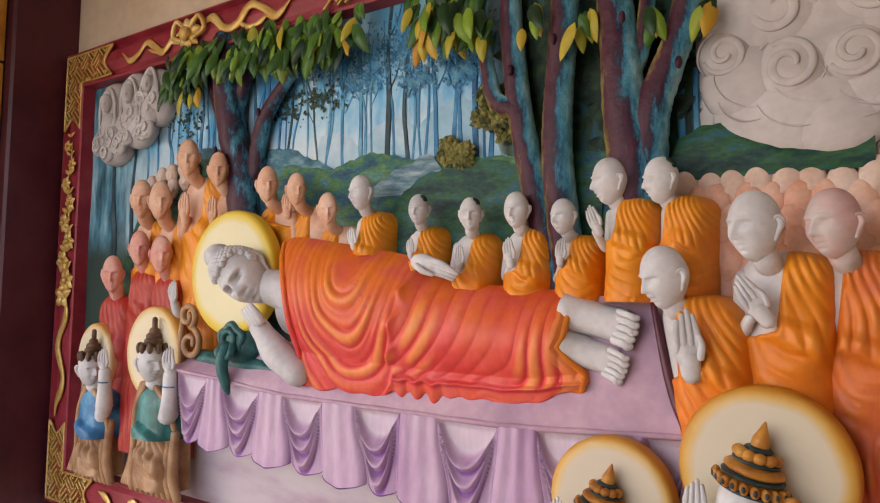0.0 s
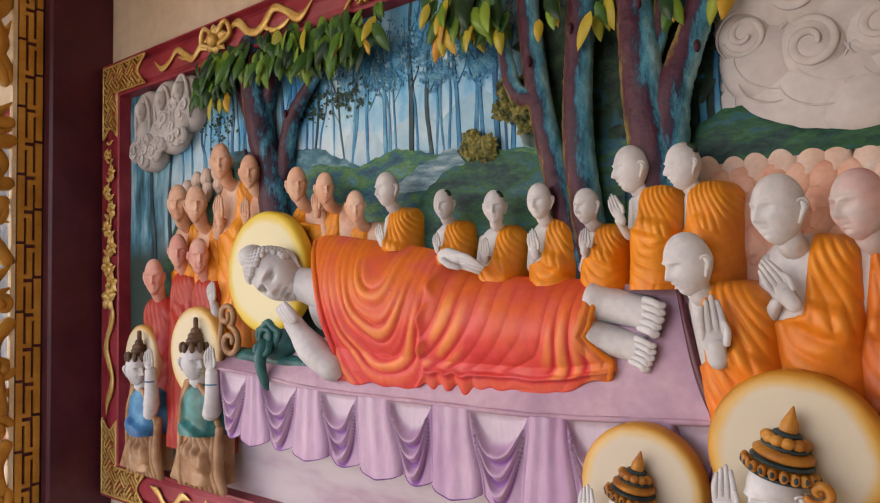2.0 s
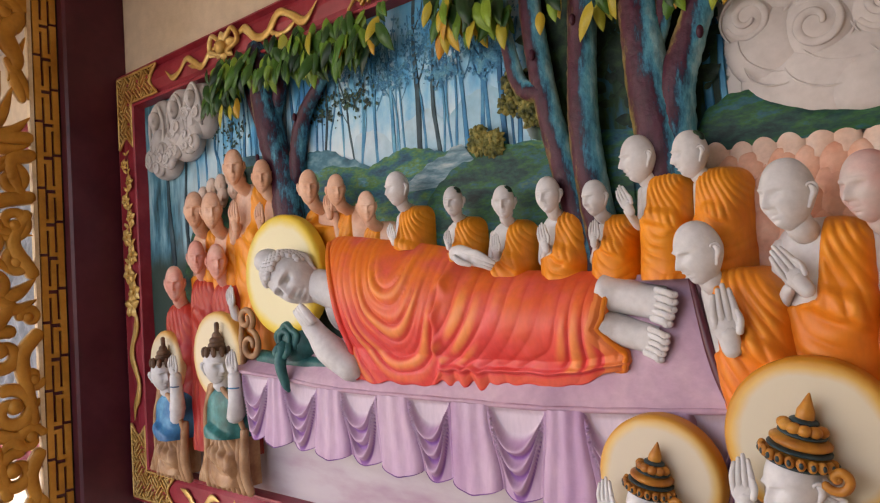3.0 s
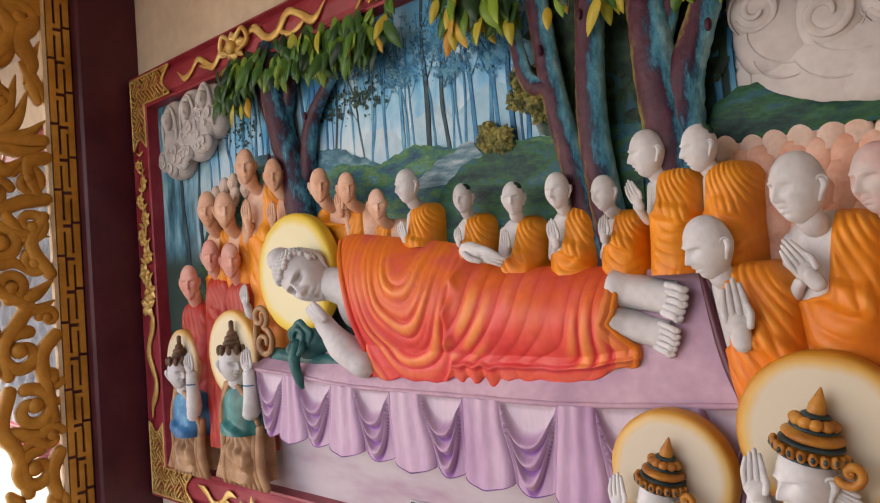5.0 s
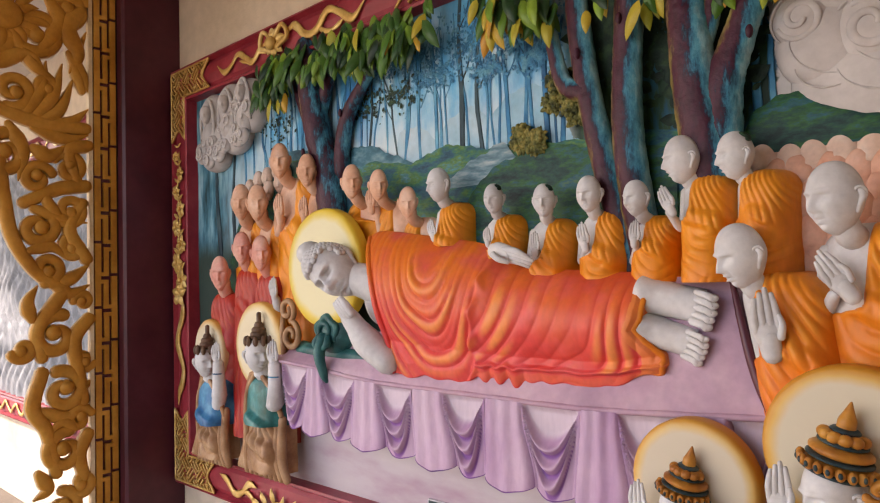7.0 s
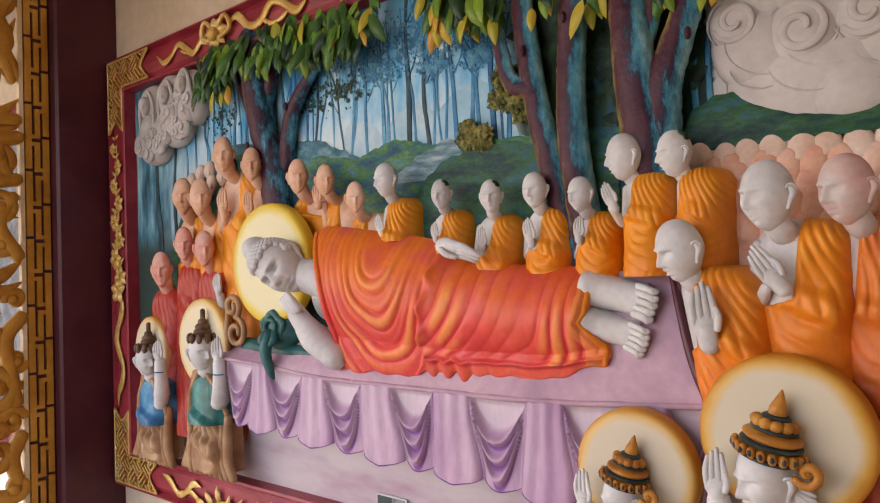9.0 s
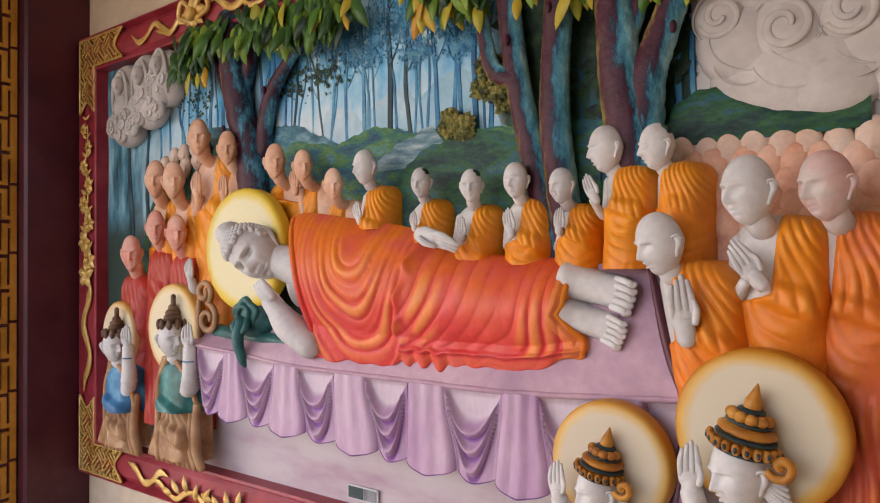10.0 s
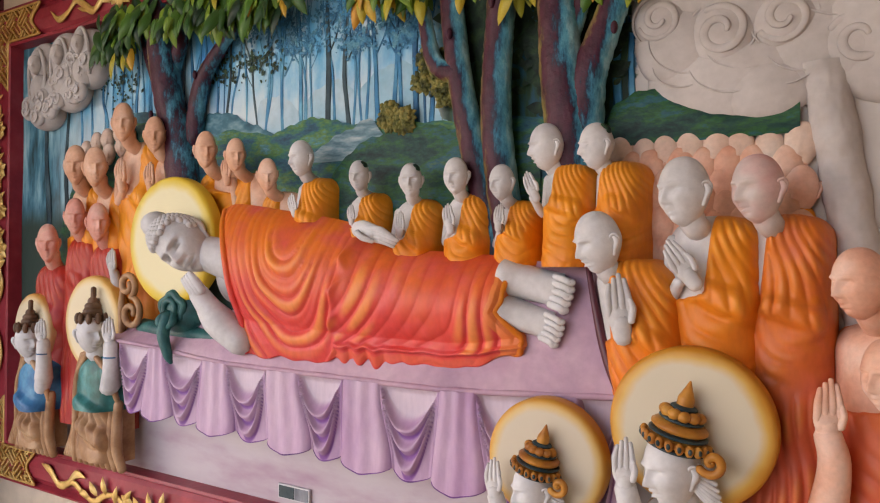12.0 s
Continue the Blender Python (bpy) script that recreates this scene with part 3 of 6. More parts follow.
def frame_rail(name, parent, x0, x1, z0, z1, edge):
    """One mitred rail of the frame. edge: which side is the outer one."""
    g = Geo()
    d, k = frame_profile(np.array([0.0, 0.001, 0.03, 0.055, 0.075, 0.11, 0.25, 0.5, 0.75, 0.86, 0.90, 0.93, 0.985, 1.0]))
    k = np.array([0.0, 0.001, 0.03, 0.055, 0.075, 0.11, 0.25, 0.5, 0.75, 0.86, 0.90, 0.93, 0.985, 1.0])
    rows = []
    for s, y in zip(k, d):
        o = s * BAND
        if edge == "left":
            rows.append([(x0 + o, y, z0 + o), (x0 + o, y, z1 - o)])
        elif edge == "right":
            rows.append([(x1 - o, y, z0 + o), (x1 - o, y, z1 - o)])
        elif edge == "top":
            rows.append([(x0 + o, y, z1 - o), (x1 - o, y, z1 - o)])
        else:
            rows.append([(x0 + o, y, z0 + o), (x1 - o, y, z0 + o)])
    sheet(g, np.array(rows, float), M_CRIMSON)
    return part(name, g, parent, smooth=False)


def ribbon(g, pts, width, mat, y, n=40, thick=0.35):
    """A flat curling band of gilt relief."""
    tube(g, [(a, y, b) for a, b in pts], [width * 0.15, width, width * 0.8, width, width * 0.7, width, width * 0.12], mat, n, 8, thick)


def petal(g, c, ang, length, width, mat, y, lift=0.012):
    """One pointed petal or leaf of relief, lying on the wall plane."""
    s = np.linspace(0, 1, 7)
    t = np.linspace(-1, 1, 5)
    w = width * np.sin(np.pi * s ** 0.8) * 0.5
    ca, sa = math.cos(radians(ang)), math.sin(radians(ang))
    a = s[:, None] * length + 0 * t
    b = w[:, None] * t
    yy = y - lift * (np.sin(np.pi * s)[:, None] * (1 - 0.75 * t ** 2)) - 0.002
    sheet(g, np.stack([c[0] + a * ca - b * sa, yy, c[1] + a * sa + b * ca], -1), mat)


def key_fret(owner, x0, x1, z0, z1, inside, y, mat, pitch=0.034, bar=0.0085):
    """A slanting key fret of raised gilt bars, kept to the shape that inside() tells; each bar is a piece of its owner."""
    def strip(a, b):
        a, b = np.array(a, float), np.array(b, float)
        n = max(2, int(np.linalg.norm(b - a) / 0.004))
        ok = [inside(*(a + (b - a) * q)) for q in np.linspace(0, 1, n)]
        i = 0
        while i < n:
            if ok[i]:
                j = i
                while j + 1 < n and ok[j + 1]:
                    j += 1
                if j - i > 1:
                    p, q = a + (b - a) * i / (n - 1), a + (b - a) * j / (n - 1)
                    d = (q - p) / np.linalg.norm(q - p)
                    e = np.array((-d[1], d[0])) * bar / 2
                    v = [(*(p + e), y), (*(q + e), y), (*(q - e), y), (*(p - e), y)]
                    lo = [(m[0], y + 0.012, m[1]) for m in v]
                    hi = [(m[0], y, m[1]) for m in v]
                    g = Geo()
                    g.add(lo + hi, [(4, 5, 6, 7), (0, 1, 5, 4), (1, 2, 6, 5), (2, 3, 7, 6), (3, 0, 4, 7)], mat)
                    part("fret_bar", g, owner, smooth=False)
                i = j + 1
            else:
                i += 1
    c45 = math.sqrt(0.5)
    for a in range(-24, 25):
        for b in range(-24, 25):
            ux, uz = a * pitch * 2, b * pitch * 2
            def w(p, q):
                return (x0 + (ux + p) * c45 - (uz + q) * c45 + (x1 - x0) / 2, z0 + (ux + p) * c45 + (uz + q) * c45 + (z1 - z0) / 2)
            cx, cz = w(0, 0)
            if not (x0 - 0.1 < cx < x1 + 0.1 and z0 - 0.1 < cz < z1 + 0.1):
                continue
            p = pitch
            if (a + b) % 2:
                for k in (-0.66, 0.0, 0.66):
                    strip(w(-p, k * p), w(p * (0.55 if k < 0 else 1), k * p))
                strip(w(-p, 0.66 * p), w(-p, 0.1 * p))
            else:
                for k in (-0.66, 0.0, 0.66):
                    strip(w(k * p, -p), w(k * p, p * (0.55 if k > 0 else 1)))
                strip(w(0.66 * p, -p), w(0.1 * p, -p))


def vine(g, x, z0, z1, y, seed=3):
    """A gilt flower vine climbing the side rail, with a ribbon below it."""
    rng = np.random.RandomState(seed)
    zz = np.linspace(z0, z1, 9)
    tube(g, [(x + 0.012 * math.sin(i * 1.9), y, q) for i, q in enumerate(zz)], [0.006, 0.006, 0.003], M_GOLD, 40, 6)
    for i, q in enumerate(np.linspace(z0 + 0.05, z1 - 0.02, 8)):
        size = 0.050 * (1 - 0.55 * i / 8)
        cx = x + 0.022 * (-1) ** i
        for k in range(6):
            petal(g, (cx, q), 60 * k + rng.rand() * 30, size * 1.25, size * 0.9, M_GOLD, y, 0.012)
        ball(g, (cx, y - 0.012, q), (size * 0.28,) * 3, M_GOLD, 8, 6)
        for k in (-1, 1):
            petal(g, (x, q + 0.045), 90 + k * (50 + 20 * rng.rand()), size * 1.5, size * 0.55, M_GOLD, y, 0.008)


def picture_frame():
    f = holder("picture_frame", "crimson moulded frame with gilt key-fret corners and gilt ribbons", "frame", at=(0, 0.06, FRAME_Z0))
    a, b, c, d = 0.0, FRAME_X1, FRAME_Z0, FRAME_Z1
    frame_rail("side_rail", f, a, b, c, d, "left")
    frame_rail("side_rail", f, a, b, c, d, "right")
    frame_rail("top_rail", f, a, b, c, d, "top")
    frame_rail("bottom_rail", f, a, b, c, d, "bottom")
    m0, m1 = 0.018, BAND - 0.026

    def corner(x, z):
        """Key-fret corner piece: an L along both rails that ends in a hollow curve."""
        g = Geo()
        top = z > 1.5
        def inside(px, pz):
            u, v = px - a, (d - pz) if top else (pz - c)
            on_side = m0 < u < m1 and m0 < v < 0.37 - 0.05 * math.sin(math.pi * (u - m0) / (m1 - m0))
            on_rail = m0 < v < m1 and m0 < u < 0.40 - 0.06 * math.sin(math.pi * (v - m0) / (m1 - m0))
            return on_side or on_rail
        e = 0.006
        zz = (lambda q: d - q) if top else (lambda q: c + q)
        for pts in ([(m0, m0), (m0, 0.37)], [(m0, m0), (0.40, m0)], [(m1, m1), (m1, 0.37)], [(m1, m1), (0.40, m1)],
                    [(m0, 0.37), ((m0 + m1) / 2, 0.32), (m1, 0.37)], [(0.40, m0), (0.34, (m0 + m1) / 2), (0.40, m1)]):
            tube(g, [(p, -0.004, zz(q)) for p, q in pts], [e, e], M_GOLD, 14, 6)
        edge = part("corner_fret", g, f, "gilt slanting key fret")
        key_fret(edge, a, a + 0.45, (d - 0.42) if top else c, d if top else (c + 0.42), inside, -0.008, M_GOLD)
        return edge
    corner(0, 2.7)
    corner(0, 0.7)
    g = Geo()
    vine(g, 0.088, 1.62, 2.32, -0.006)
    part("flower_vine", g, f, "gilt flower vine")
    g = Geo()
    ribbon(g, [(0.088 + 0.03 * math.sin(k * 1.25), 1.60 - 0.062 * k) for k in range(10)], 0.023, M_GOLD, -0.006, 60)
    for k in range(5):
        petal(g, (0.09, 1.60), 20 + 70 * k, 0.07, 0.05, M_GOLD, -0.006, 0.02)
    part("ribbon", g, f, "gilt curling ribbon")
    zc = d - 0.085
    g = Geo()
    ribbon(g, [(0.92 - 0.062 * k, zc + 0.030 * math.sin(k * 1.75 + 1) - 0.01) for k in range(8)], 0.016, M_GOLD, -0.006, 60)
    ribbon(g, [(0.90 - 0.055 * k, zc - 0.03 + 0.02 * math.sin(k * 2.1)) for k in range(5)], 0.011, M_GOLD, -0.006, 40)
    ribbon(g, [(1.03 + 0.075 * k, zc + 0.038 * math.sin(k * 1.85)) for k in range(8)], 0.020, M_GOLD, -0.006, 60)
    ribbon(g, [(1.20 + 0.06 * k, zc - 0.035 + 0.018 * math.sin(k * 1.9)) for k in range(5)], 0.012, M_GOLD, -0.006, 40)
    part("ribbon", g, f, "gilt curling ribbon")
    g = Geo()
    ball(g, (0.97, -0.03, zc - 0.01), (0.03, 0.022, 0.03), M_GOLD)
    knot = part("knot", g, f, "gilt bow knot")
    for k in range(7):
        g = Geo()
        petal(g, (0.97, zc), 51 * k + 10, 0.075, 0.05, M_GOLD, -0.004, 0.02)
        part("petal", g, knot)
    for k in (-1, 1):
        g = Geo()
        tube(g, [(0.97, -0.02, zc), (0.97 + k * 0.07, -0.02, zc + 0.055), (0.97 + k * 0.10, -0.015, zc), (0.97 + k * 0.04, -0.02, zc - 0.03)], [0.009, 0.011, 0.009], M_GOLD, 18, 7)
        part("loop", g, knot)
    g = Geo()
    tube(g, [(1.715, -0.004, d - m0), (1.765, -0.004, d - BAND / 2), (1.715, -0.004, d - m1)], [0.006, 0.006], M_GOLD, 14, 6)
    fp = part("fret_panel", g, f, "gilt key-fret panel")
    key_fret(fp, 1.72, 2.2, d - 0.2, d, lambda px, pz: 1.72 + 0.05 * math.sin(math.pi * (d - pz) / BAND) < px < 2.16 and m0 < d - pz < m1, -0.008, M_GOLD)
    zc = c + 0.085
    g = Geo()
    ribbon(g, [(0.46 + 0.062 * k, zc + 0.036 * math.sin(k * 1.5 + 1.2)) for k in range(6)], 0.018, M_GOLD, -0.006, 60)
    ribbon(g, [(0.62 + 0.07 * k, zc - 0.035 + 0.025 * math.sin(k * 1.7)) for k in range(8)], 0.014, M_GOLD, -0.006, 60)
    for k in range(9):
        petal(g, (0.80 + 0.055 * k, zc - 0.045 + 0.012 * (k % 3)), 165 - 28 * (k % 5), 0.075, 0.032, M_GOLD, -0.006, 0.014)
    part("leaf_spray", g, f, "gilt leaf spray and ribbon")
    return f


picture_frame()


# ---- pilaster, screen and the bay beyond ----
def pilaster(x, label):
    g = Geo()
    w, d, e = 0.30, 0.235, 0.012
    ring = [(-w, 0.064), (-w, -d + e), (-w + e, -d), (-e, -d), (0.0, -d + e), (0.0, 0.064)]
    rows = [[(x + a, b, z) for a, b in ring] for z in (0.0, 0.5, 1.2, 2.0, 2.8, 3.318)]
    sheet(g, np.array(rows, float), M_MAROON)
    return thing("pilaster", g, label, "pilaster", kind="structure", smooth=False)


pilaster(-0.028, "dark maroon lacquered pilaster beside the frame")
pilaster(-4.36, "dark maroon lacquered pilaster in the far bay")


def spiral(g, c, r, turns, start, hand, width, mat, x, thick=0.5):
    """A carved scroll in the screen's plane (y, z): a band that winds inwards and ends in a bud."""
    k = np.linspace(0, 1, 26)
    a = radians(start) + hand * turns * 2 * np.pi * k
    rr = r * (1 - 0.78 * k)
    pts = [(x, c[0] + q * math.cos(p), c[1] + q * math.sin(p)) for p, q in zip(a, rr)]
    tube(g, pts, [width, width * 1.05, width * 0.9, width * 0.75], mat, 34, 8, thick, (1, 0, 0))
    ball(g, pts[-1], (width * 0.9, width * 1.25, width * 1.25), mat, 10, 8)


def blade(g, pts, width, mat, x, thick=0.5):
    """A carved leaf blade in the screen's plane, swelling in the middle and pointed at the tip."""
    tube(g, [(x, a, b) for a, b in pts], [width * 0.55, width, width * 0.9, width * 0.55, width * 0.08], mat, 22, 8, thick, (1, 0, 0))


def carved_screen():
    s = holder("carved_screen", "ochre-lacquered openwork wooden screen beside the maroon pilaster", "screen", at=(-0.1, -0.25, 0.0))
    x = -0.10
    g = Geo()
    box(g, (x - 0.03, -0.352, 0.1), (x - 0.004, -0.238, 3.318), M_MAROON)
    part("backing", g, s, "maroon backing strip", smooth=False)
    g = Geo()
    box(g, (x - 0.032, -0.238, 0.1), (x + 0.004, -0.222, 3.318), M_BLACKED)
    part("edge_strip", g, s, "black chipped edge strip", smooth=False)
    # a key fret of ochre bars with thin maroon grooves between them, turned about at every other block
    unit = 0.160
    f0, f1, ya, wide = x - 0.006, x + 0.010, -0.244, 0.104
    for n in range(20):
        z = 0.1 + n * unit
        g = Geo()
        for u0, u1, v0, v1 in ((0.0, 0.26, 0.09, 1.0), (0.38, 0.60, 0.0, 0.89), (0.73, 1.0, 0.0, 1.0), (0.26, 0.38, 0.77, 0.89), (0.60, 0.73, 0.0, 0.12)):
            if n % 2:
                u0, u1 = 1 - u1, 1 - u0
            box(g, (f0, ya - u1 * wide, z + v0 * unit), (f1, ya - u0 * wide, z + v1 * unit), M_CARVED)
        part("fret_block", g, s, smooth=False)
    g = Geo()
    box(g, (x - 0.028, -0.372, 0.1), (x + 0.006, -0.354, 3.318), M_LITEDGE)
    part("inner_stile", g, s, "pale cut inner edge, coloured bright as if backlit", smooth=False)
    # scrolls from the top down: centre, radius, turns, start, hand, width
    rolls = [((-0.60, 2.86), 0.12, 1.2, 200, 1, 0.026), ((-0.80, 2.80), 0.10, 1.1, 20, -1, 0.024), ((-0.48, 2.98), 0.10, 1.2, 120, -1, 0.024),
             ((-0.70, 2.56), 0.085, 1.2, 250, 1, 0.022), ((-0.86, 2.60), 0.08, 1.1, 80, 1, 0.022), ((-0.55, 2.60), 0.06, 1.1, 300, -1, 0.018),
             ((-0.72, 2.26), 0.10, 1.15, 90, 1, 0.026), ((-0.46, 2.22), 0.075, 1.2, 150, -1, 0.020), ((-0.60, 2.16), 0.07, 1.2, 20, 1, 0.020),
             ((-0.46, 2.02), 0.075, 1.2, 230, 1, 0.020), ((-0.60, 1.93), 0.085, 1.15, 60, -1, 0.024), ((-0.44, 1.84), 0.06, 1.2, 120, 1, 0.018),
             ((-0.56, 1.74), 0.07, 1.1, 260, 1, 0.021), ((-0.52, 1.42), 0.105, 1.15, 70, 1, 0.026), ((-0.66, 1.37), 0.05, 1.0, 200, 1, 0.02),
             ((-0.49, 1.16), 0.10, 1.15, 110, -1, 0.025), ((-0.42, 1.02), 0.06, 1.1, 20, 1, 0.019), ((-0.48, 0.88), 0.095, 1.15, 80, 1, 0.025),
             ((-0.41, 0.72), 0.06, 1.1, 200, 1, 0.02), ((-0.50, 0.62), 0.08, 1.1, 90, -1, 0.022), ((-0.40, 1.30), 0.05, 1.1, 340, -1, 0.018),
             ((-0.40, 1.58), 0.045, 1.0, 180, -1, 0.017), ((-0.96, 2.40), 0.10, 1.1, 30, 1, 0.025), ((-1.05, 2.72), 0.12, 1.1, 0, 1, 0.026)]
    # a slightly larger pale copy behind each carving makes its lit rim
    for c, r, turns, start, hand, width in rolls:
        g = Geo()
        spiral(g, c, r, turns, start, hand, width * 1.15, M_CARVED, x)
        spiral(g, c, r, turns, start, hand, width * 1.24, M_LITEDGE, x - 0.016, 0.4)
        part("scroll", g, s)
    stems = [[(-1.2, 2.50), (-0.94, 2.46), (-0.78, 2.30), (-0.74, 2.08), (-0.70, 1.88), (-0.60, 1.72), (-0.48, 1.64)],
             [(-0.38, 2.42), (-0.58, 2.42), (-0.78, 2.48), (-0.98, 2.60)], [(-0.48, 1.64), (-0.54, 1.55), (-0.60, 1.45), (-0.58, 1.32)],
             [(-0.37, 1.50), (-0.44, 1.40), (-0.42, 1.24), (-0.40, 1.10)], [(-0.58, 1.26), (-0.62, 1.10), (-0.56, 0.98), (-0.52, 0.78)],
             [(-0.38, 0.95), (-0.42, 0.86), (-0.40, 0.74)], [(-0.38, 2.14), (-0.50, 2.12), (-0.66, 2.04)], [(-0.38, 1.78), (-0.46, 1.92), (-0.40, 2.06)],
             [(-0.37, 2.34), (-0.46, 2.30), (-0.42, 2.14)], [(-0.54, 0.60), (-0.44, 0.52), (-0.38, 0.55)]]
    for p in stems:
        g = Geo()
        tube(g, [(x, a, b) for a, b in p], [0.03, 0.034, 0.03, 0.026], M_CARVED, 30, 10, 0.55, (1, 0, 0))
        tube(g, [(x - 0.016, a, b) for a, b in p], [0.033, 0.037, 0.033, 0.029], M_LITEDGE, 30, 10, 0.4, (1, 0, 0))
        part("stem", g, s)
    blades = [[(-0.60, 2.42), (-0.50, 2.50), (-0.44, 2.66)], [(-0.62, 2.43), (-0.53, 2.56), (-0.49, 2.72)], [(-0.66, 2.44), (-0.58, 2.58), (-0.56, 2.72)],
              [(-0.58, 2.42), (-0.46, 2.44), (-0.37, 2.52)], [(-0.62, 2.40), (-0.48, 2.36), (-0.37, 2.39)], [(-0.40, 2.6), (-0.43, 2.74), (-0.38, 2.9)],
              [(-0.68, 2.78), (-0.60, 2.68), (-0.52, 2.64)], [(-0.70, 2.94), (-0.78, 2.88), (-0.90, 2.92)], [(-0.74, 2.97), (-0.70, 2.84), (-0.74, 2.70)],
              [(-0.52, 1.66), (-0.44, 1.70), (-0.37, 1.76)], [(-0.54, 1.68), (-0.46, 1.62), (-0.37, 1.66)], [(-0.62, 2.02), (-0.50, 1.98), (-0.38, 1.96)],
              [(-0.58, 1.08), (-0.48, 1.04), (-0.37, 1.08)], [(-0.60, 0.80), (-0.56, 0.72), (-0.62, 0.68)], [(-0.46, 2.78), (-0.40, 2.68), (-0.37, 2.6)],
              [(-0.9, 2.98), (-0.84, 2.9), (-0.82, 2.7)], [(-0.62, 1.50), (-0.64, 1.58), (-0.60, 1.66)], [(-0.44, 1.22), (-0.40, 1.18), (-0.37, 1.2)]]
    for p in blades:
        g = Geo()
        blade(g, p, 0.032, M_CARVED, x)
        blade(g, p, 0.036, M_LITEDGE, x - 0.016, 0.4)
        part("leaf", g, s)
    for k in range(15):
        a = radians(-200 + 24 * k + 7 * (k % 2))
        r = 0.15 + 0.035 * (k % 3)
        g = Geo()
        blade(g, [(-0.73 + 0.05 * math.cos(a), 2.90 + 0.05 * math.sin(a)), (-0.73 + 0.7 * r * math.cos(a + 0.12), 2.90 + 0.7 * r * math.sin(a + 0.12)), (-0.73 + r * math.cos(a), 2.90 + r * math.sin(a))], 0.024, M_CARVED, x + 0.006)
        part("mane_leaf", g, s)
    g = Geo()
    ball(g, (x + 0.01, -0.73, 2.90), (0.035, 0.075, 0.07), M_CARVED)
    part("boss", g, s)
    for p, w in (([(-0.40, 3.0), (-0.47, 2.90), (-0.42, 2.78), (-0.46, 2.68)], 0.05), ([(-0.55, 3.02), (-0.50, 2.92), (-0.56, 2.80), (-0.62, 2.72)], 0.045), ([(-1.0, 2.98), (-0.95, 2.86), (-0.9, 2.74)], 0.045),
                 ([(-0.9, 2.70), (-0.76, 2.68), (-0.64, 2.74), (-0.56, 2.66)], 0.04), ([(-0.62, 2.30), (-0.55, 2.27), (-0.47, 2.33)], 0.04), ([(-0.72, 2.40), (-0.66, 2.28), (-0.68, 2.14)], 0.035),
                 ([(-0.50, 1.98), (-0.56, 2.06), (-0.52, 2.14)], 0.03), ([(-0.64, 1.82), (-0.54, 1.84), (-0.47, 1.78)], 0.03), ([(-0.44, 0.98), (-0.50, 1.02), (-0.56, 0.96)], 0.028)):
        g = Geo()
        blade(g, p, w, M_CARVED, x + 0.004)
        part("broad_leaf", g, s)
    g = Geo()
    box(g, (x - 0.025, -1.5, 3.02), (x + 0.01, -0.372, 3.318), M_CARVED)
    part("top_board", g, s, smooth=False)
    return s


carved_screen()


def far_panel():
    """The framed grey relief in the next bay."""
    f = holder("relief_panel", "unpainted grey relief panel in a crimson frame with gilt ornament", "relief panel", at=(-2.3, 0.06, FRAME_Z0))
    a, b, c, d = -4.20, -0.42, FRAME_Z0, FRAME_Z1
    for name, edge in (("side_rail", "left"), ("side_rail", "right"), ("top_rail", "top"), ("bottom_rail", "bottom")):
        frame_rail(name, f, a, b, c, d, edge)
    g = Geo()
    x, z = np.meshgrid(np.linspace(a + 0.17, b - 0.17, 150), np.linspace(c + 0.17, d - 0.17, 80))
    y = 0.03 - 0.022 * np.abs(np.sin(7 * x + 3.2 * np.sin(5 * z) + 1.5 * np.sin(11 * x))) * (0.5 + 0.5 * np.sin(6.5 * z + 3 * np.sin(3 * x))) - 0.012 * np.sin(40 * x + 6 * np.sin(9 * z))
    sheet(g, np.stack([x, y, z], -1), M_GREYRELIEF)
    part("relief", g, f, "grey plaster relief")
    for top in (True, False):
        g = Geo()
        zz = (lambda q: d - q) if top else (lambda q: c + q)
        tube(g, [(a + 0.02, -0.004, zz(0.35)), (a + 0.15, -0.004, zz(0.35))], [0.006, 0.006], M_GOLD, 6, 6)
        cf = part("corner_fret", g, f)
        key_fret(cf, a, a + 0.45, (d - 0.42) if top else c, d if top else (c + 0.42),
                 lambda px, pz: (0.02 < px - a < 0.15 and 0.02 < (d - pz if top else pz - c) < 0.35) or (0.02 < px - a < 0.38 and 0.02 < (d - pz if top else pz - c) < 0.15), -0.008, M_GOLD)
    g = Geo()
    vine(g, a + 0.088, c + 0.45, d - 0.4, -0.006, 5)
    part("flower_vine", g, f)
    for zc in (c + 0.085, d - 0.085):
        g = Geo()
        ribbon(g, [(a + 0.5 + 0.07 * k, zc + 0.035 * math.sin(k * 1.7)) for k in range(40)], 0.016, M_GOLD, -0.006, 240)
        part("ribbon", g, f)
    return f


far_panel()


# ---- painted landscape ----
def hill(name, pts, base, mat, y, label, thick=0.008):
    """A low painted hill of plaster: a crest line over a lower line, swelling a little."""
    g = Geo()
    crest = spline([(a, 0, b) for a, b in pts], 60)
    n = 14
    k = np.linspace(0, 1, n)
    rag = 0.006 * np.sin(crest[:, 0] * 90) * np.sin(crest[:, 0] * 37)
    z = crest[:, 2] + rag
    p = np.stack([np.repeat(crest[:, 0][None], n, 0), y - thick * np.sin(np.pi * (0.12 + 0.75 * k))[:, None] + 0 * z,
                  z[None] + (base - z)[None] * k[:, None] ** 1.2], -1)
    sheet(g, p, mat)
    return thing(name, g, label, "painted hill", "painted hills")


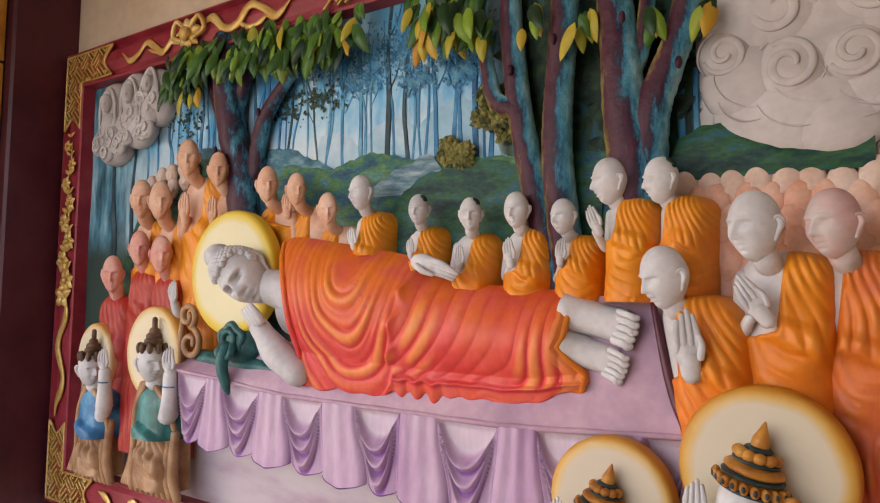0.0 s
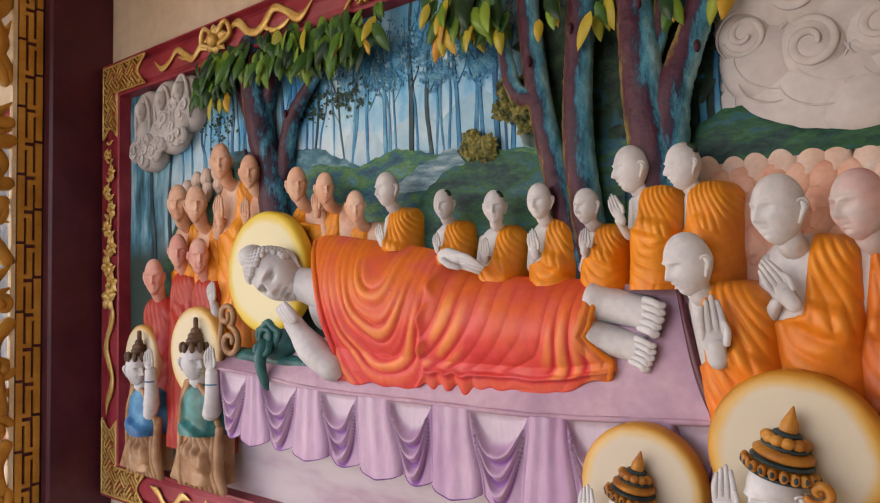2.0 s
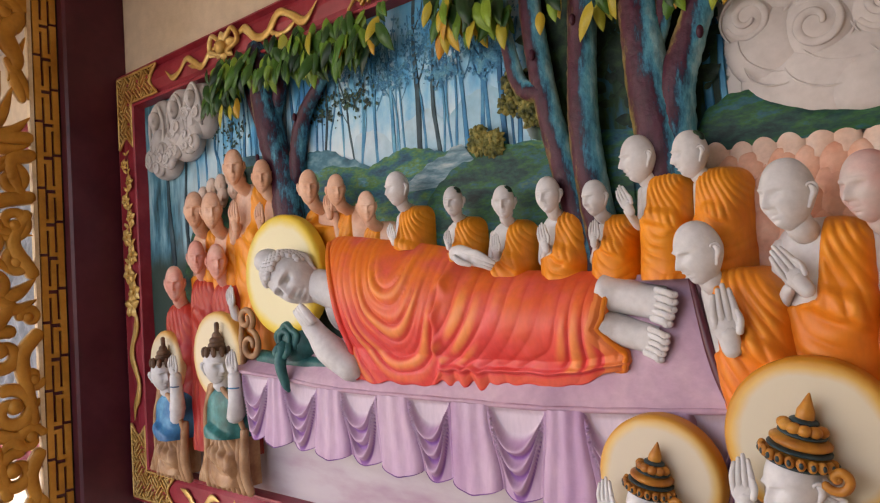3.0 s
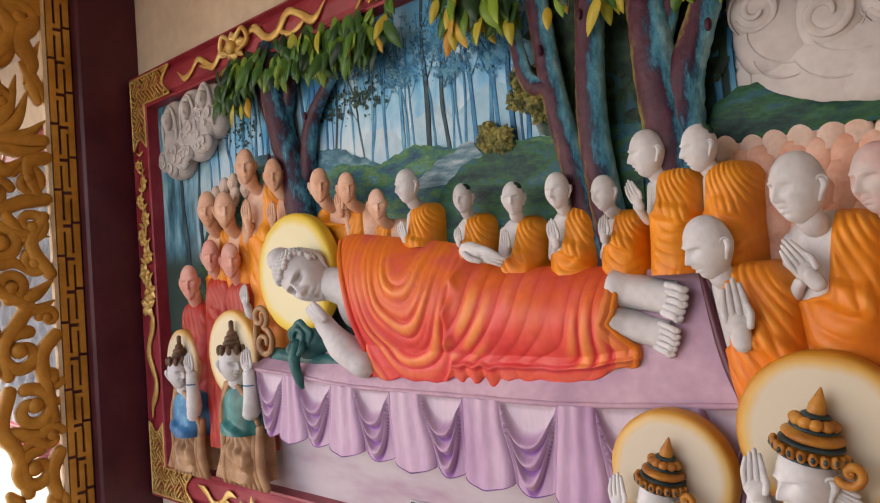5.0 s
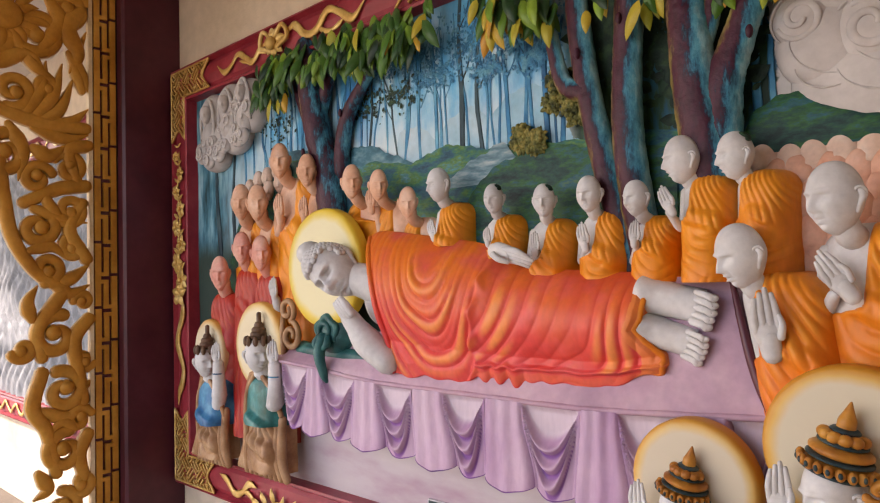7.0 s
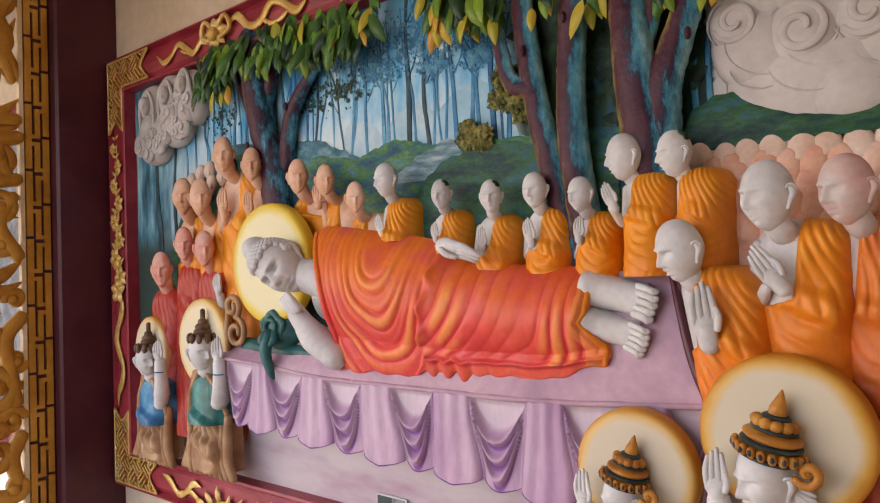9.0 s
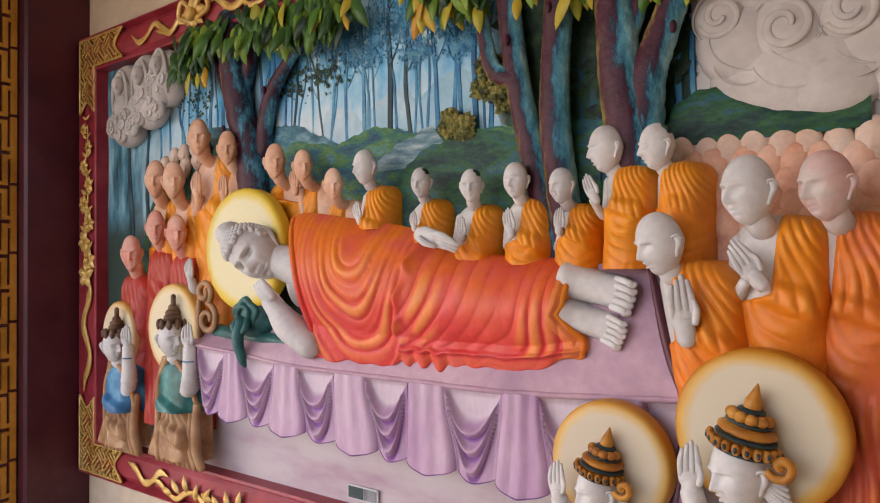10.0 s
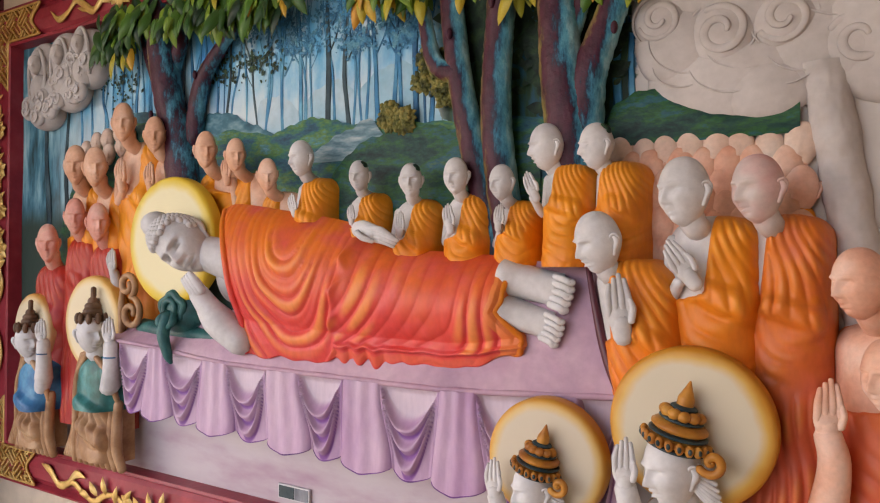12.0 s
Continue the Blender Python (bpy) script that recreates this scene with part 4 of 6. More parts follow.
hill("painted_hill", [(0.6, 1.75), (0.78, 2.05), (0.95, 2.20), (1.3, 2.15), (1.49, 2.15), (1.62, 2.10), (1.72, 2.06), (1.9, 2.0), (2.0, 1.75)], 1.70, M_MIST, 0.047, "misty blue hill painted behind the wood")
M_BLUEHILL = paint("blue_distance", (0.20, 0.45, 0.60), (0.34, 0.56, 0.68), (0.50, 0.66, 0.74), 5, 0.6, 0.05)
hill("painted_hill", [(1.80, 2.08), (1.90, 2.17), (2.0, 2.20), (2.08, 2.16), (2.16, 2.21), (2.25, 2.22), (2.34, 2.17), (2.42, 2.02)], 2.0, M_BLUEHILL, 0.0495, "pale blue hills in the painted distance", 0.001)
hill("painted_hill", [(1.55, 2.05), (1.64, 2.16), (1.74, 2.18), (1.83, 2.13), (1.92, 2.05)], 2.0, M_BLUEHILL, 0.0493, "pale blue hills in the painted distance", 0.001)
hill("painted_hill", [(0.45, 1.65), (0.60, 1.95), (0.8, 2.12), (1.0, 2.16), (1.2, 2.10), (1.4, 1.95), (1.5, 1.65)], 1.60, M_HILLDARK, 0.044, "dark green hill painted behind the standing statues")
hill("painted_hill", [(1.15, 1.65), (1.28, 1.98), (1.5, 2.08), (1.72, 2.05), (1.84, 2.08), (1.94, 2.085), (2.06, 2.055), (2.2, 2.05), (2.37, 2.03), (2.6, 2.02), (2.86, 2.0)], 1.60, M_HILL, 0.042, "teal and green hill with dark hollows", 0.012)
hill("painted_hill", [(1.90, 1.64), (1.98, 1.86), (2.08, 1.97), (2.2, 2.01), (2.35, 2.02), (2.5, 1.99), (2.7, 1.97)], 1.60, M_HILLDARK, 0.030, "dark green slope under the trees", 0.008)
hill("painted_hill", [(2.865, 1.97), (2.90, 2.025), (2.98, 2.045), (3.06, 2.02), (3.11, 1.985), (3.20, 1.965), (3.27, 1.985), (3.30, 2.0)], 1.915, M_HILLDARK, 0.035, "dark green hill with a teal lower edge", 0.012)
# pale sheet for the highlight painted on the hill's slope
hill("painted_highlight", [(1.84, 1.945), (1.90, 1.965), (1.98, 2.005), (2.07, 2.038), (2.15, 2.054), (2.24, 1.945)], 1.94, M_SLOPELIGHT, 0.031, "pale teal-grey highlight painted on the hillside", 0.003)


def far_trees():
    """Thin painted trunks of the misty wood and their dabs of foliage."""
    rng = np.random.RandomState(11)
    rows = [(1.49, 1.55, 2.15, 2.50, 0.006), (1.68, 1.72, 2.06, 2.45, 0.006), (1.66, 1.58, 2.10, 2.4, 0.005), (1.85, 1.83, 2.08, 2.55, 0.008), (1.96, 1.97, 2.08, 2.6, 0.011),
            (2.055, 2.02, 2.06, 2.55, 0.008), (2.16, 2.14, 2.07, 2.55, 0.008), (2.25, 2.21, 2.06, 2.5, 0.007), (2.30, 2.30, 2.05, 2.5, 0.010), (2.22, 2.25, 2.06, 2.5, 0.006),
            (1.77, 1.78, 2.07, 2.5, 0.007), (1.90, 1.87, 2.08, 2.5, 0.004), (2.11, 2.12, 2.06, 2.5, 0.005), (1.40, 1.38, 2.1, 2.5, 0.008), (1.45, 1.46, 2.12, 2.5, 0.006),
            (1.0, 0.98, 2.1, 2.5, 0.010), (0.9, 0.92, 2.1, 2.45, 0.009), (0.8, 0.79, 2.05, 2.4, 0.010), (1.06, 1.07, 2.1, 2.5, 0.006), (0.40, 0.37, 1.6, 2.3, 0.020), (0.52, 0.54, 1.6, 2.25, 0.016),
            (0.62, 0.62, 1.8, 2.3, 0.012), (0.71, 0.70, 1.9, 2.3, 0.010), (2.90, 2.905, 2.05, 2.3, 0.010), (2.935, 2.92, 2.04, 2.28, 0.008), (1.34, 1.30, 2.1, 2.5, 0.010), (2.35, 2.36, 2.05, 2.4, 0.008)]
    for k in range(22):
        x = 0.78 + 1.6 * (k + 0.9 * rng.rand()) / 22
        rows.append((x, x + 0.03 * rng.randn(), 2.07 + 0.03 * rng.rand(), 2.40 + 0.16 * rng.rand(), 0.0022 + 0.0035 * rng.rand()))
    for i, (x0, x1, z0, z1, r) in enumerate(rows):
        g = Geo()
        m = M_DIMTREE if i in (0, 4, 5, 19, 20, 2) else M_FARTREE
        mid = [(x0 + (x1 - x0) * k + 0.008 * rng.randn(), 0.0485, z0 + (z1 - z0) * k) for k in (0.33, 0.66)]
        tube(g, [(x0, 0.0485, z0 - 0.07), *mid, (x1, 0.0485, z1)], [r * 1.15, r * 0.9, r * 0.55], m, 20, 6, 0.12, (0, 1, 0), 0.3, i)
        if 0 < i < 12:
            for k in range(3):
                s = rng.choice((-1, 1))
                zb = z0 + (z1 - z0) * (0.4 + 0.18 * k)
                xb = x0 + (x1 - x0) * (0.4 + 0.18 * k)
                tube(g, [(xb, 0.0485, zb), (xb + s * 0.03, 0.0485, zb + 0.05), (xb + s * 0.045, 0.0485, zb + 0.11)], [r * 0.4, r * 0.3, r * 0.15], m, 8, 5, 0.12)
        thing("painted_tree", g, "thin blue-grey tree trunk painted in mist", "painted tree", "painted trees")


far_trees()


def dabs(name, mat, spots, count, size, y, label, seed):
    """Brush dabs of painted foliage round the given places."""
    rng = np.random.RandomState(seed)
    g = Geo()
    for i in range(count):
        cx, cz, sx, sz = spots[i % len(spots)]
        x, z = cx + sx * rng.randn() * 0.5, cz + sz * rng.randn() * 0.5
        a, l = rng.rand() * 180, size * (0.5 + rng.rand())
        petal(g, (x, z), a, l, l * 0.6, mat, y - 0.001 * rng.rand(), 0.0008)
    return thing(name, g, label, "painted foliage", kind="stuff")


M_TEALLEAF = paint("teal_foliage", (0.010, 0.09, 0.18), (0.03, 0.21, 0.38), (0.14, 0.38, 0.46), 25, 0.6)
dabs("painted_foliage", M_TEALLEAF, [(1.95, 2.42, 0.16, 0.10), (2.05, 2.38, 0.14, 0.08), (2.2, 2.36, 0.14, 0.08), (1.78, 2.40, 0.12, 0.08), (2.3, 2.35, 0.08, 0.1), (2.12, 2.44, 0.2, 0.06), (1.62, 2.42, 0.14, 0.06), (1.86, 2.33, 0.10, 0.04), (2.08, 2.30, 0.07, 0.03), (2.25, 2.29, 0.06, 0.03)], 1700, 0.012, 0.0465, "blue-green dabs of painted foliage in the wood", 5)
dabs("painted_foliage", M_DARKLEAF, [(1.5, 2.30, 0.10, 0.07), (1.68, 2.30, 0.10, 0.06), (0.9, 2.32, 0.12, 0.08)], 260, 0.015, 0.0465, "dark dabs of painted foliage on thin trees", 6)
dabs("painted_foliage", M_DARKLEAF, [(2.55, 2.3, 0.12, 0.16), (2.70, 2.2, 0.08, 0.2), (2.86, 2.2, 0.07, 0.12), (2.48, 2.3, 0.06, 0.12)], 520, 0.04, 0.044, "dark green foliage painted between the trunks", 7)


def bush(x, z, w, h, seed, n=260):
    rng = np.random.RandomState(seed)
    g = Geo()
    tube(g, [(x, 0.03, z - h), (x + 0.01, 0.028, z)], [0.008, 0.006], M_DIMTREE, 6, 6)
    tube(g, [(x + w * 0.5, 0.03, z - h), (x + w * 0.3, 0.028, z)], [0.007, 0.005], M_DIMTREE, 6, 6)
    lobes = [(x + w * 0.75 * (rng.rand() * 2 - 1), z + h * 0.75 * (rng.rand() * 2 - 1), 0.35 + 0.35 * rng.rand()) for _ in range(9)]
    for lx, lz, q in lobes:
        ball(g, (lx, 0.036, lz), (w * q * 0.8, 0.012, w * q * 0.75), M_BUSH, 12, 8)
    for i in range(n):
        lx, lz, q = lobes[i % 9]
        a, r = rng.rand() * 2 * np.pi, math.sqrt(rng.rand())
        petal(g, (lx + w * q * r * math.cos(a), lz + w * q * r * math.sin(a)), rng.rand() * 360, 0.020, 0.015, M_BUSH, 0.030 - 0.018 * (1 - r), 0.006)
    return thing("bush", g, "olive green bush in low relief on the hillside", "bush", "bushes")


bush(2.36, 2.175, 0.05, 0.07, 1)
bush(2.41, 2.12, 0.035, 0.05, 2)
bush(2.215, 2.065, 0.030, 0.035, 3)
bush(2.265, 2.045, 0.026, 0.028, 4)


# ---- trees of the foreground with their leaves ----
def leaf_mesh(name, mat):
    g = Geo()
    s, t = np.linspace(0, 1, 8), np.linspace(-1, 1, 5)
    w = 0.20 * np.sin(np.pi * s ** 0.75) ** 0.8
    x = w[:, None] * t
    z = -s[:, None] + 0 * t
    y = -0.20 * np.sin(np.pi * 0.8 * s)[:, None] + 0.10 * t ** 2 * np.sin(np.pi * s)[:, None] + 0.015 * (np.abs(t) < 0.1)
    sheet(g, np.stack([x, y, z], -1), mat)
    return g.mesh(name)


LEAF, LEAF_GOLD = leaf_mesh("leaf", M_LEAF), leaf_mesh("leaf_gold", M_LEAFGOLD)


def leaves(parent, spots, count, seed, gold=0.15, size=0.085):
    """Hanging leaves of relief, thick and overlapping: each one a part of its tree."""
    rng = np.random.RandomState(seed)
    for i in range(count):
        x0, x1, z0, z1 = spots[i % len(spots)]
        x, k = x0 + (x1 - x0) * rng.rand(), rng.rand()
        z = z0 + (z1 - z0) * k
        low = k < 0.35
        ob = new("leaf", LEAF_GOLD if (rng.rand() < gold * (2.2 if low else 0.3)) else LEAF)
        ob.parent = parent
        s = size * (0.7 + 0.6 * rng.rand())
        m = Matrix.Translation((x, -0.015 - 0.055 * rng.rand() * (1.2 - k), z)) @ Euler((radians(-12 + 30 * rng.rand()), radians(64 * (rng.rand() - 0.5)), radians(50 * (rng.rand() - 0.5)))).to_matrix().to_4x4() @ Matrix.Scale(s, 4)
        ob.matrix_basis = Matrix.Translation(parent.location).inverted() @ m


def trunk(parent, name, pts, rad, seed, label="", teal=1.0):
    """A lumpy painted trunk or limb; its mesh keeps which side of the trunk each place lies on."""
    g = Geo()
    tube(g, [(a, b, c) for a, b, c in pts], rad, M_BARK, 46, 20, 0.8, (0, 1, 0), 0.075, seed)
    th = np.linspace(0, 2 * np.pi, 20, endpoint=False)
    side = np.tile(-np.cos(th), len(g.v[0]) // 20)
    side = np.where(side > 0, side * teal, side)
    rng = np.random.RandomState(seed)
    for k in range(1):
        i = rng.randint(1, len(pts) - 1)
        a = pts[i]
        ball(g, (a[0] + 0.4 * rad[0] * rng.randn(), a[1] - 0.72 * rad[0], a[2] + 0.05 * rng.randn()), (0.009, 0.008, 0.016), M_BARK, 10, 8)
    ob = part(name, g, parent, label)
    side = np.concatenate([side, np.zeros(g.n - len(side))])
    ob.data.attributes.new("side", "FLOAT", "POINT").data.foreach_set("value", side)
    return ob


def tree_west():
    t = holder("tree", "relief tree with a plum and blue trunk and hanging green leaves", "tree", "relief trees", at=(1.26, 0.04, 1.9))
    trunk(t, "trunk", [(1.33, 0.03, 1.75), (1.29, 0.02, 2.05), (1.25, 0.0, 2.22), (1.21, 0.0, 2.40), (1.16, 0.01, 2.6)], [0.085, 0.068, 0.060, 0.060, 0.05], 1, teal=0.5)
    trunk(t, "limb", [(1.35, 0.03, 2.06), (1.40, 0.02, 2.25), (1.50, 0.02, 2.37), (1.62, 0.02, 2.47)], [0.040, 0.034, 0.026, 0.018], 2, teal=0.5)
    trunk(t, "limb", [(1.20, 0.02, 2.22), (1.12, 0.02, 2.38), (1.05, 0.02, 2.56)], [0.030, 0.026, 0.018], 3, teal=0.5)
    trunk(t, "limb", [(1.24, 0.02, 2.3), (1.30, 0.01, 2.42), (1.36, 0.01, 2.58)], [0.034, 0.028, 0.02], 4, teal=0.5)
    leaves(t, [(0.86, 1.2, 2.50, 2.62), (1.1, 1.5, 2.48, 2.62), (1.4, 1.75, 2.47, 2.60), (1.6, 1.90, 2.46, 2.58), (0.90, 1.05, 2.45, 2.52), (1.5, 1.85, 2.45, 2.52)], 280, 1, 0.012, 0.098)
    leaves(t, [(1.76, 1.96, 2.46, 2.55), (1.0, 1.08, 2.40, 2.45), (1.62, 1.70, 2.42, 2.46)], 14, 2, 0.9, 0.08)


def tree_middle():
    t = holder("tree", "relief tree with twin plum and teal trunks and a forked limb", "tree", "relief trees", at=(2.55, 0.04, 1.7))
    trunk(t, "trunk", [(2.58, 0.02, 1.62), (2.535, 0.0, 1.85), (2.50, 0.0, 2.0), (2.475, -0.005, 2.13), (2.455, 0.0, 2.25), (2.44, 0.0, 2.4), (2.43, 0.01, 2.6)], [0.046, 0.040, 0.038, 0.036, 0.036, 0.033, 0.03], 5)
    trunk(t, "limb", [(2.47, -0.01, 2.14), (2.40, -0.01, 2.18), (2.37, -0.01, 2.28), (2.35, -0.005, 2.40), (2.36, 0, 2.56)], [0.030, 0.026, 0.022, 0.020, 0.016], 6)
    trunk(t, "trunk", [(2.62, 0.01, 1.68), (2.595, -0.01, 1.92), (2.59, -0.015, 2.08), (2.595, -0.01, 2.22), (2.605, -0.01, 2.36), (2.61, 0, 2.58)], [0.048, 0.044, 0.042, 0.040, 0.040, 0.036], 7)
    leaves(t, [(2.08, 2.3, 2.46, 2.57), (2.16, 2.36, 2.42, 2.54), (2.26, 2.36, 2.40, 2.46)], 76, 3, 0.17, 0.095)
    leaves(t, [(2.33, 2.40, 2.36, 2.42), (2.66, 2.69, 2.32, 2.40), (2.16, 2.34, 2.40, 2.44), (2.5, 2.54, 2.34, 2.44)], 22, 4, 0.95, 0.085)


def tree_east():
    t = holder("tree", "stout relief tree forking into two plum and blue trunks", "tree", "relief trees", at=(2.8, 0.04, 1.7))
    trunk(t, "trunk", [(2.81, 0.02, 1.70), (2.79, -0.01, 1.95), (2.775, -0.02, 2.08), (2.765, -0.02, 2.22), (2.75, -0.01, 2.34), (2.72, 0.0, 2.56)], [0.070, 0.062, 0.055, 0.052, 0.048, 0.04], 8)
    trunk(t, "limb", [(2.82, 0.0, 1.95), (2.84, -0.015, 2.08), (2.875, -0.012, 2.18), (2.915, -0.005, 2.30), (2.95, 0, 2.52)], [0.055, 0.046, 0.040, 0.036, 0.030], 9)
    trunk(t, "limb", [(2.79, -0.01, 2.18), (2.82, -0.01, 2.28), (2.835, 0, 2.5)], [0.024, 0.022, 0.018], 10)
    leaves(t, [(2.83, 2.86, 2.30, 2.36), (2.96, 3.0, 2.28, 2.36)], 9, 6, 0.5, 0.08)


tree_west()
tree_middle()
tree_east()


# ---- clouds and the plaster column ----
def cloud_roll(g, c, r, y, start, hand, turns=1.35, width=0.25):
    k = np.linspace(0, 1, 24)
    a = radians(start) + hand * turns * 2 * np.pi * k
    rr = r * (1 - 0.72 * k)
    tube(g, [(c[0] + q * math.cos(p), y - 0.012 * u, c[1] + q * math.sin(p)) for p, q, u in zip(a, rr, k)], [width * r * 0.5, width * r * 0.7, width * r * 0.7, width * r * 0.4], M_CLOUD, 40, 10, 0.38)


def puff(g, c, r, y, d, mat=None):
    ball(g, (c[0], y, c[1]), (r[0], d, r[1]), mat or M_CLOUD, 26, 16)


def cloud_east():
    g = Geo()
    puff(g, (3.25, 2.26), (0.33, 0.20), 0.05, 0.04)
    puff(g, (3.16, 2.06), (0.19, 0.105), 0.045, 0.035)
    puff(g, (3.04, 2.15), (0.10, 0.11), 0.045, 0.04)
    puff(g, (3.23, 2.02), (0.10, 0.075), 0.04, 0.034)
    puff(g, (3.34, 2.10), (0.14, 0.13), 0.045, 0.035)
    puff(g, (3.48, 2.12), (0.16, 0.16), 0.045, 0.05)
    puff(g, (3.08, 2.30), (0.14, 0.12), 0.045, 0.045)
    puff(g, (3.45, 2.36), (0.28, 0.16), 0.045, 0.05)
    for c, r, s, h in (((3.005, 2.205), 0.042, 200, 1), ((3.14, 2.155), 0.05, 120, -1), ((3.27, 2.165), 0.045, 210, 1), ((3.41, 2.095), 0.05, 150, -1), ((3.12, 2.29), 0.06, 0, 1), ((3.30, 2.30), 0.06, 180, -1)):
        r = r * 1.18
        puff(g, c, (r * 1.3, r * 1.3), 0.03, 0.030)
        tube(g, [(c[0] + 1.28 * r * math.cos(q), 0.018, c[1] + 1.28 * r * math.sin(q)) for q in np.linspace(-0.6, 3.9, 14)], [0.002, 0.005, 0.005, 0.002], M_CLOUD, 34, 8)
        cloud_roll(g, c, r, 0.010, s, h)
    for c, r, q0, q1 in (((3.09, 2.11), 0.11, 2.9, 4.6), ((3.20, 2.10), 0.10, 3.2, 4.9), ((3.17, 2.05), 0.10, 3.4, 5.3), ((3.32, 2.07), 0.09, 3.6, 5.6), ((3.27, 2.03), 0.07, 3.4, 5.6), ((3.06, 2.05), 0.07, 3.2, 5.0), ((3.40, 2.20), 0.12, 3.3, 4.6)):
        tube(g, [(c[0] + r * math.cos(q), 0.012, c[1] + 0.045 + 0.8 * r * math.sin(q)) for q in np.linspace(q0, q1, 12)], [0.001, 0.0025, 0.0025, 0.001], M_CLOUD, 26, 8)
    return thing("cloud", g, "unpainted white plaster cloud with curling scrolls", "cloud", "plaster clouds")


def cloud_west():
    g = Geo()
    for c, r in (((0.40, 2.46), (0.09, 0.10)), ((0.56, 2.47), (0.10, 0.11)), ((0.72, 2.48), (0.10, 0.09)), ((0.44, 2.34), (0.12, 0.09)), ((0.60, 2.33), (0.12, 0.09)), ((0.42, 2.25), (0.11, 0.07)), ((0.74, 2.40), (0.09, 0.08))):
        puff(g, c, r, 0.03, 0.06)
    for i, (c, h) in enumerate((((0.42, 2.45), 0.085), ((0.585, 2.47), 0.085), ((0.73, 2.49), 0.08))):
        head_shape(g, (c[0], -0.03, c[1]), h, M_CLOUD, -40, 0, 8, 28, 22)
        ball(g, (c[0], -0.02, c[1] + 0.045), (0.022, 0.022, 0.022), M_CLOUD, 10, 8)
        ball(g, (c[0], 0.0, c[1] - 0.10), (0.055, 0.045, 0.07), M_CLOUD)
        tube(g, [(c[0] - 0.06, -0.02, c[1] - 0.12), (c[0] - 0.055, -0.025, c[1]), (c[0], -0.02, c[1] + 0.07), (c[0] + 0.055, -0.025, c[1]), (c[0] + 0.06, -0.02, c[1] - 0.12)], [0.007, 0.008, 0.008, 0.008, 0.007], M_CLOUD, 24, 7)
    rng = np.random.RandomState(13)
    for k in range(22):
        c = (0.36 + 0.42 * rng.rand(), 2.22 + 0.20 * rng.rand())
        c = (c[0], c[1] + 0.25 * (c[0] - 0.40))
        r = 0.020 + 0.014 * rng.rand()
        puff(g, c, (1.3 * r, 1.3 * r), -0.018, 0.022)
        cloud_roll(g, c, r, -0.034, 360 * rng.rand(), rng.choice((-1, 1)), 1.2, 0.3)
    return thing("cloud", g, "unpainted white plaster cloud with small seated figures", "cloud", "plaster clouds")


cloud_east()
cloud_west()


def plaster_column():
    g = Geo()
    zs, us = np.linspace(1.2, 2.06, 90), np.linspace(0, np.pi, 24)
    rng = np.random.RandomState(8)
    ring = np.zeros(90)
    for k in rng.randint(0, 90, 11):
        ring[k:k + 2] = 0.004
    z = zs[:, None] + 0 * us
    half = 0.046 + 0.010 * np.clip((z - 1.98) / 0.08, 0, 1) ** 2 + 0.002 * np.sin(50 * z)
    x = 3.355 + 0.15 * (1.98 - z) - half * np.cos(us)
    y = 0.05 - 0.05 * np.sin(us) + ring[:, None] * np.sin(us) + 0.0015 * rng.randn(90, 24)
    sheet(g, np.stack([x, y, z], -1), M_CLOUD)
    return thing("plaster_column", g, "rough white plaster tree trunk, left unpainted", "trunk")


plaster_column()


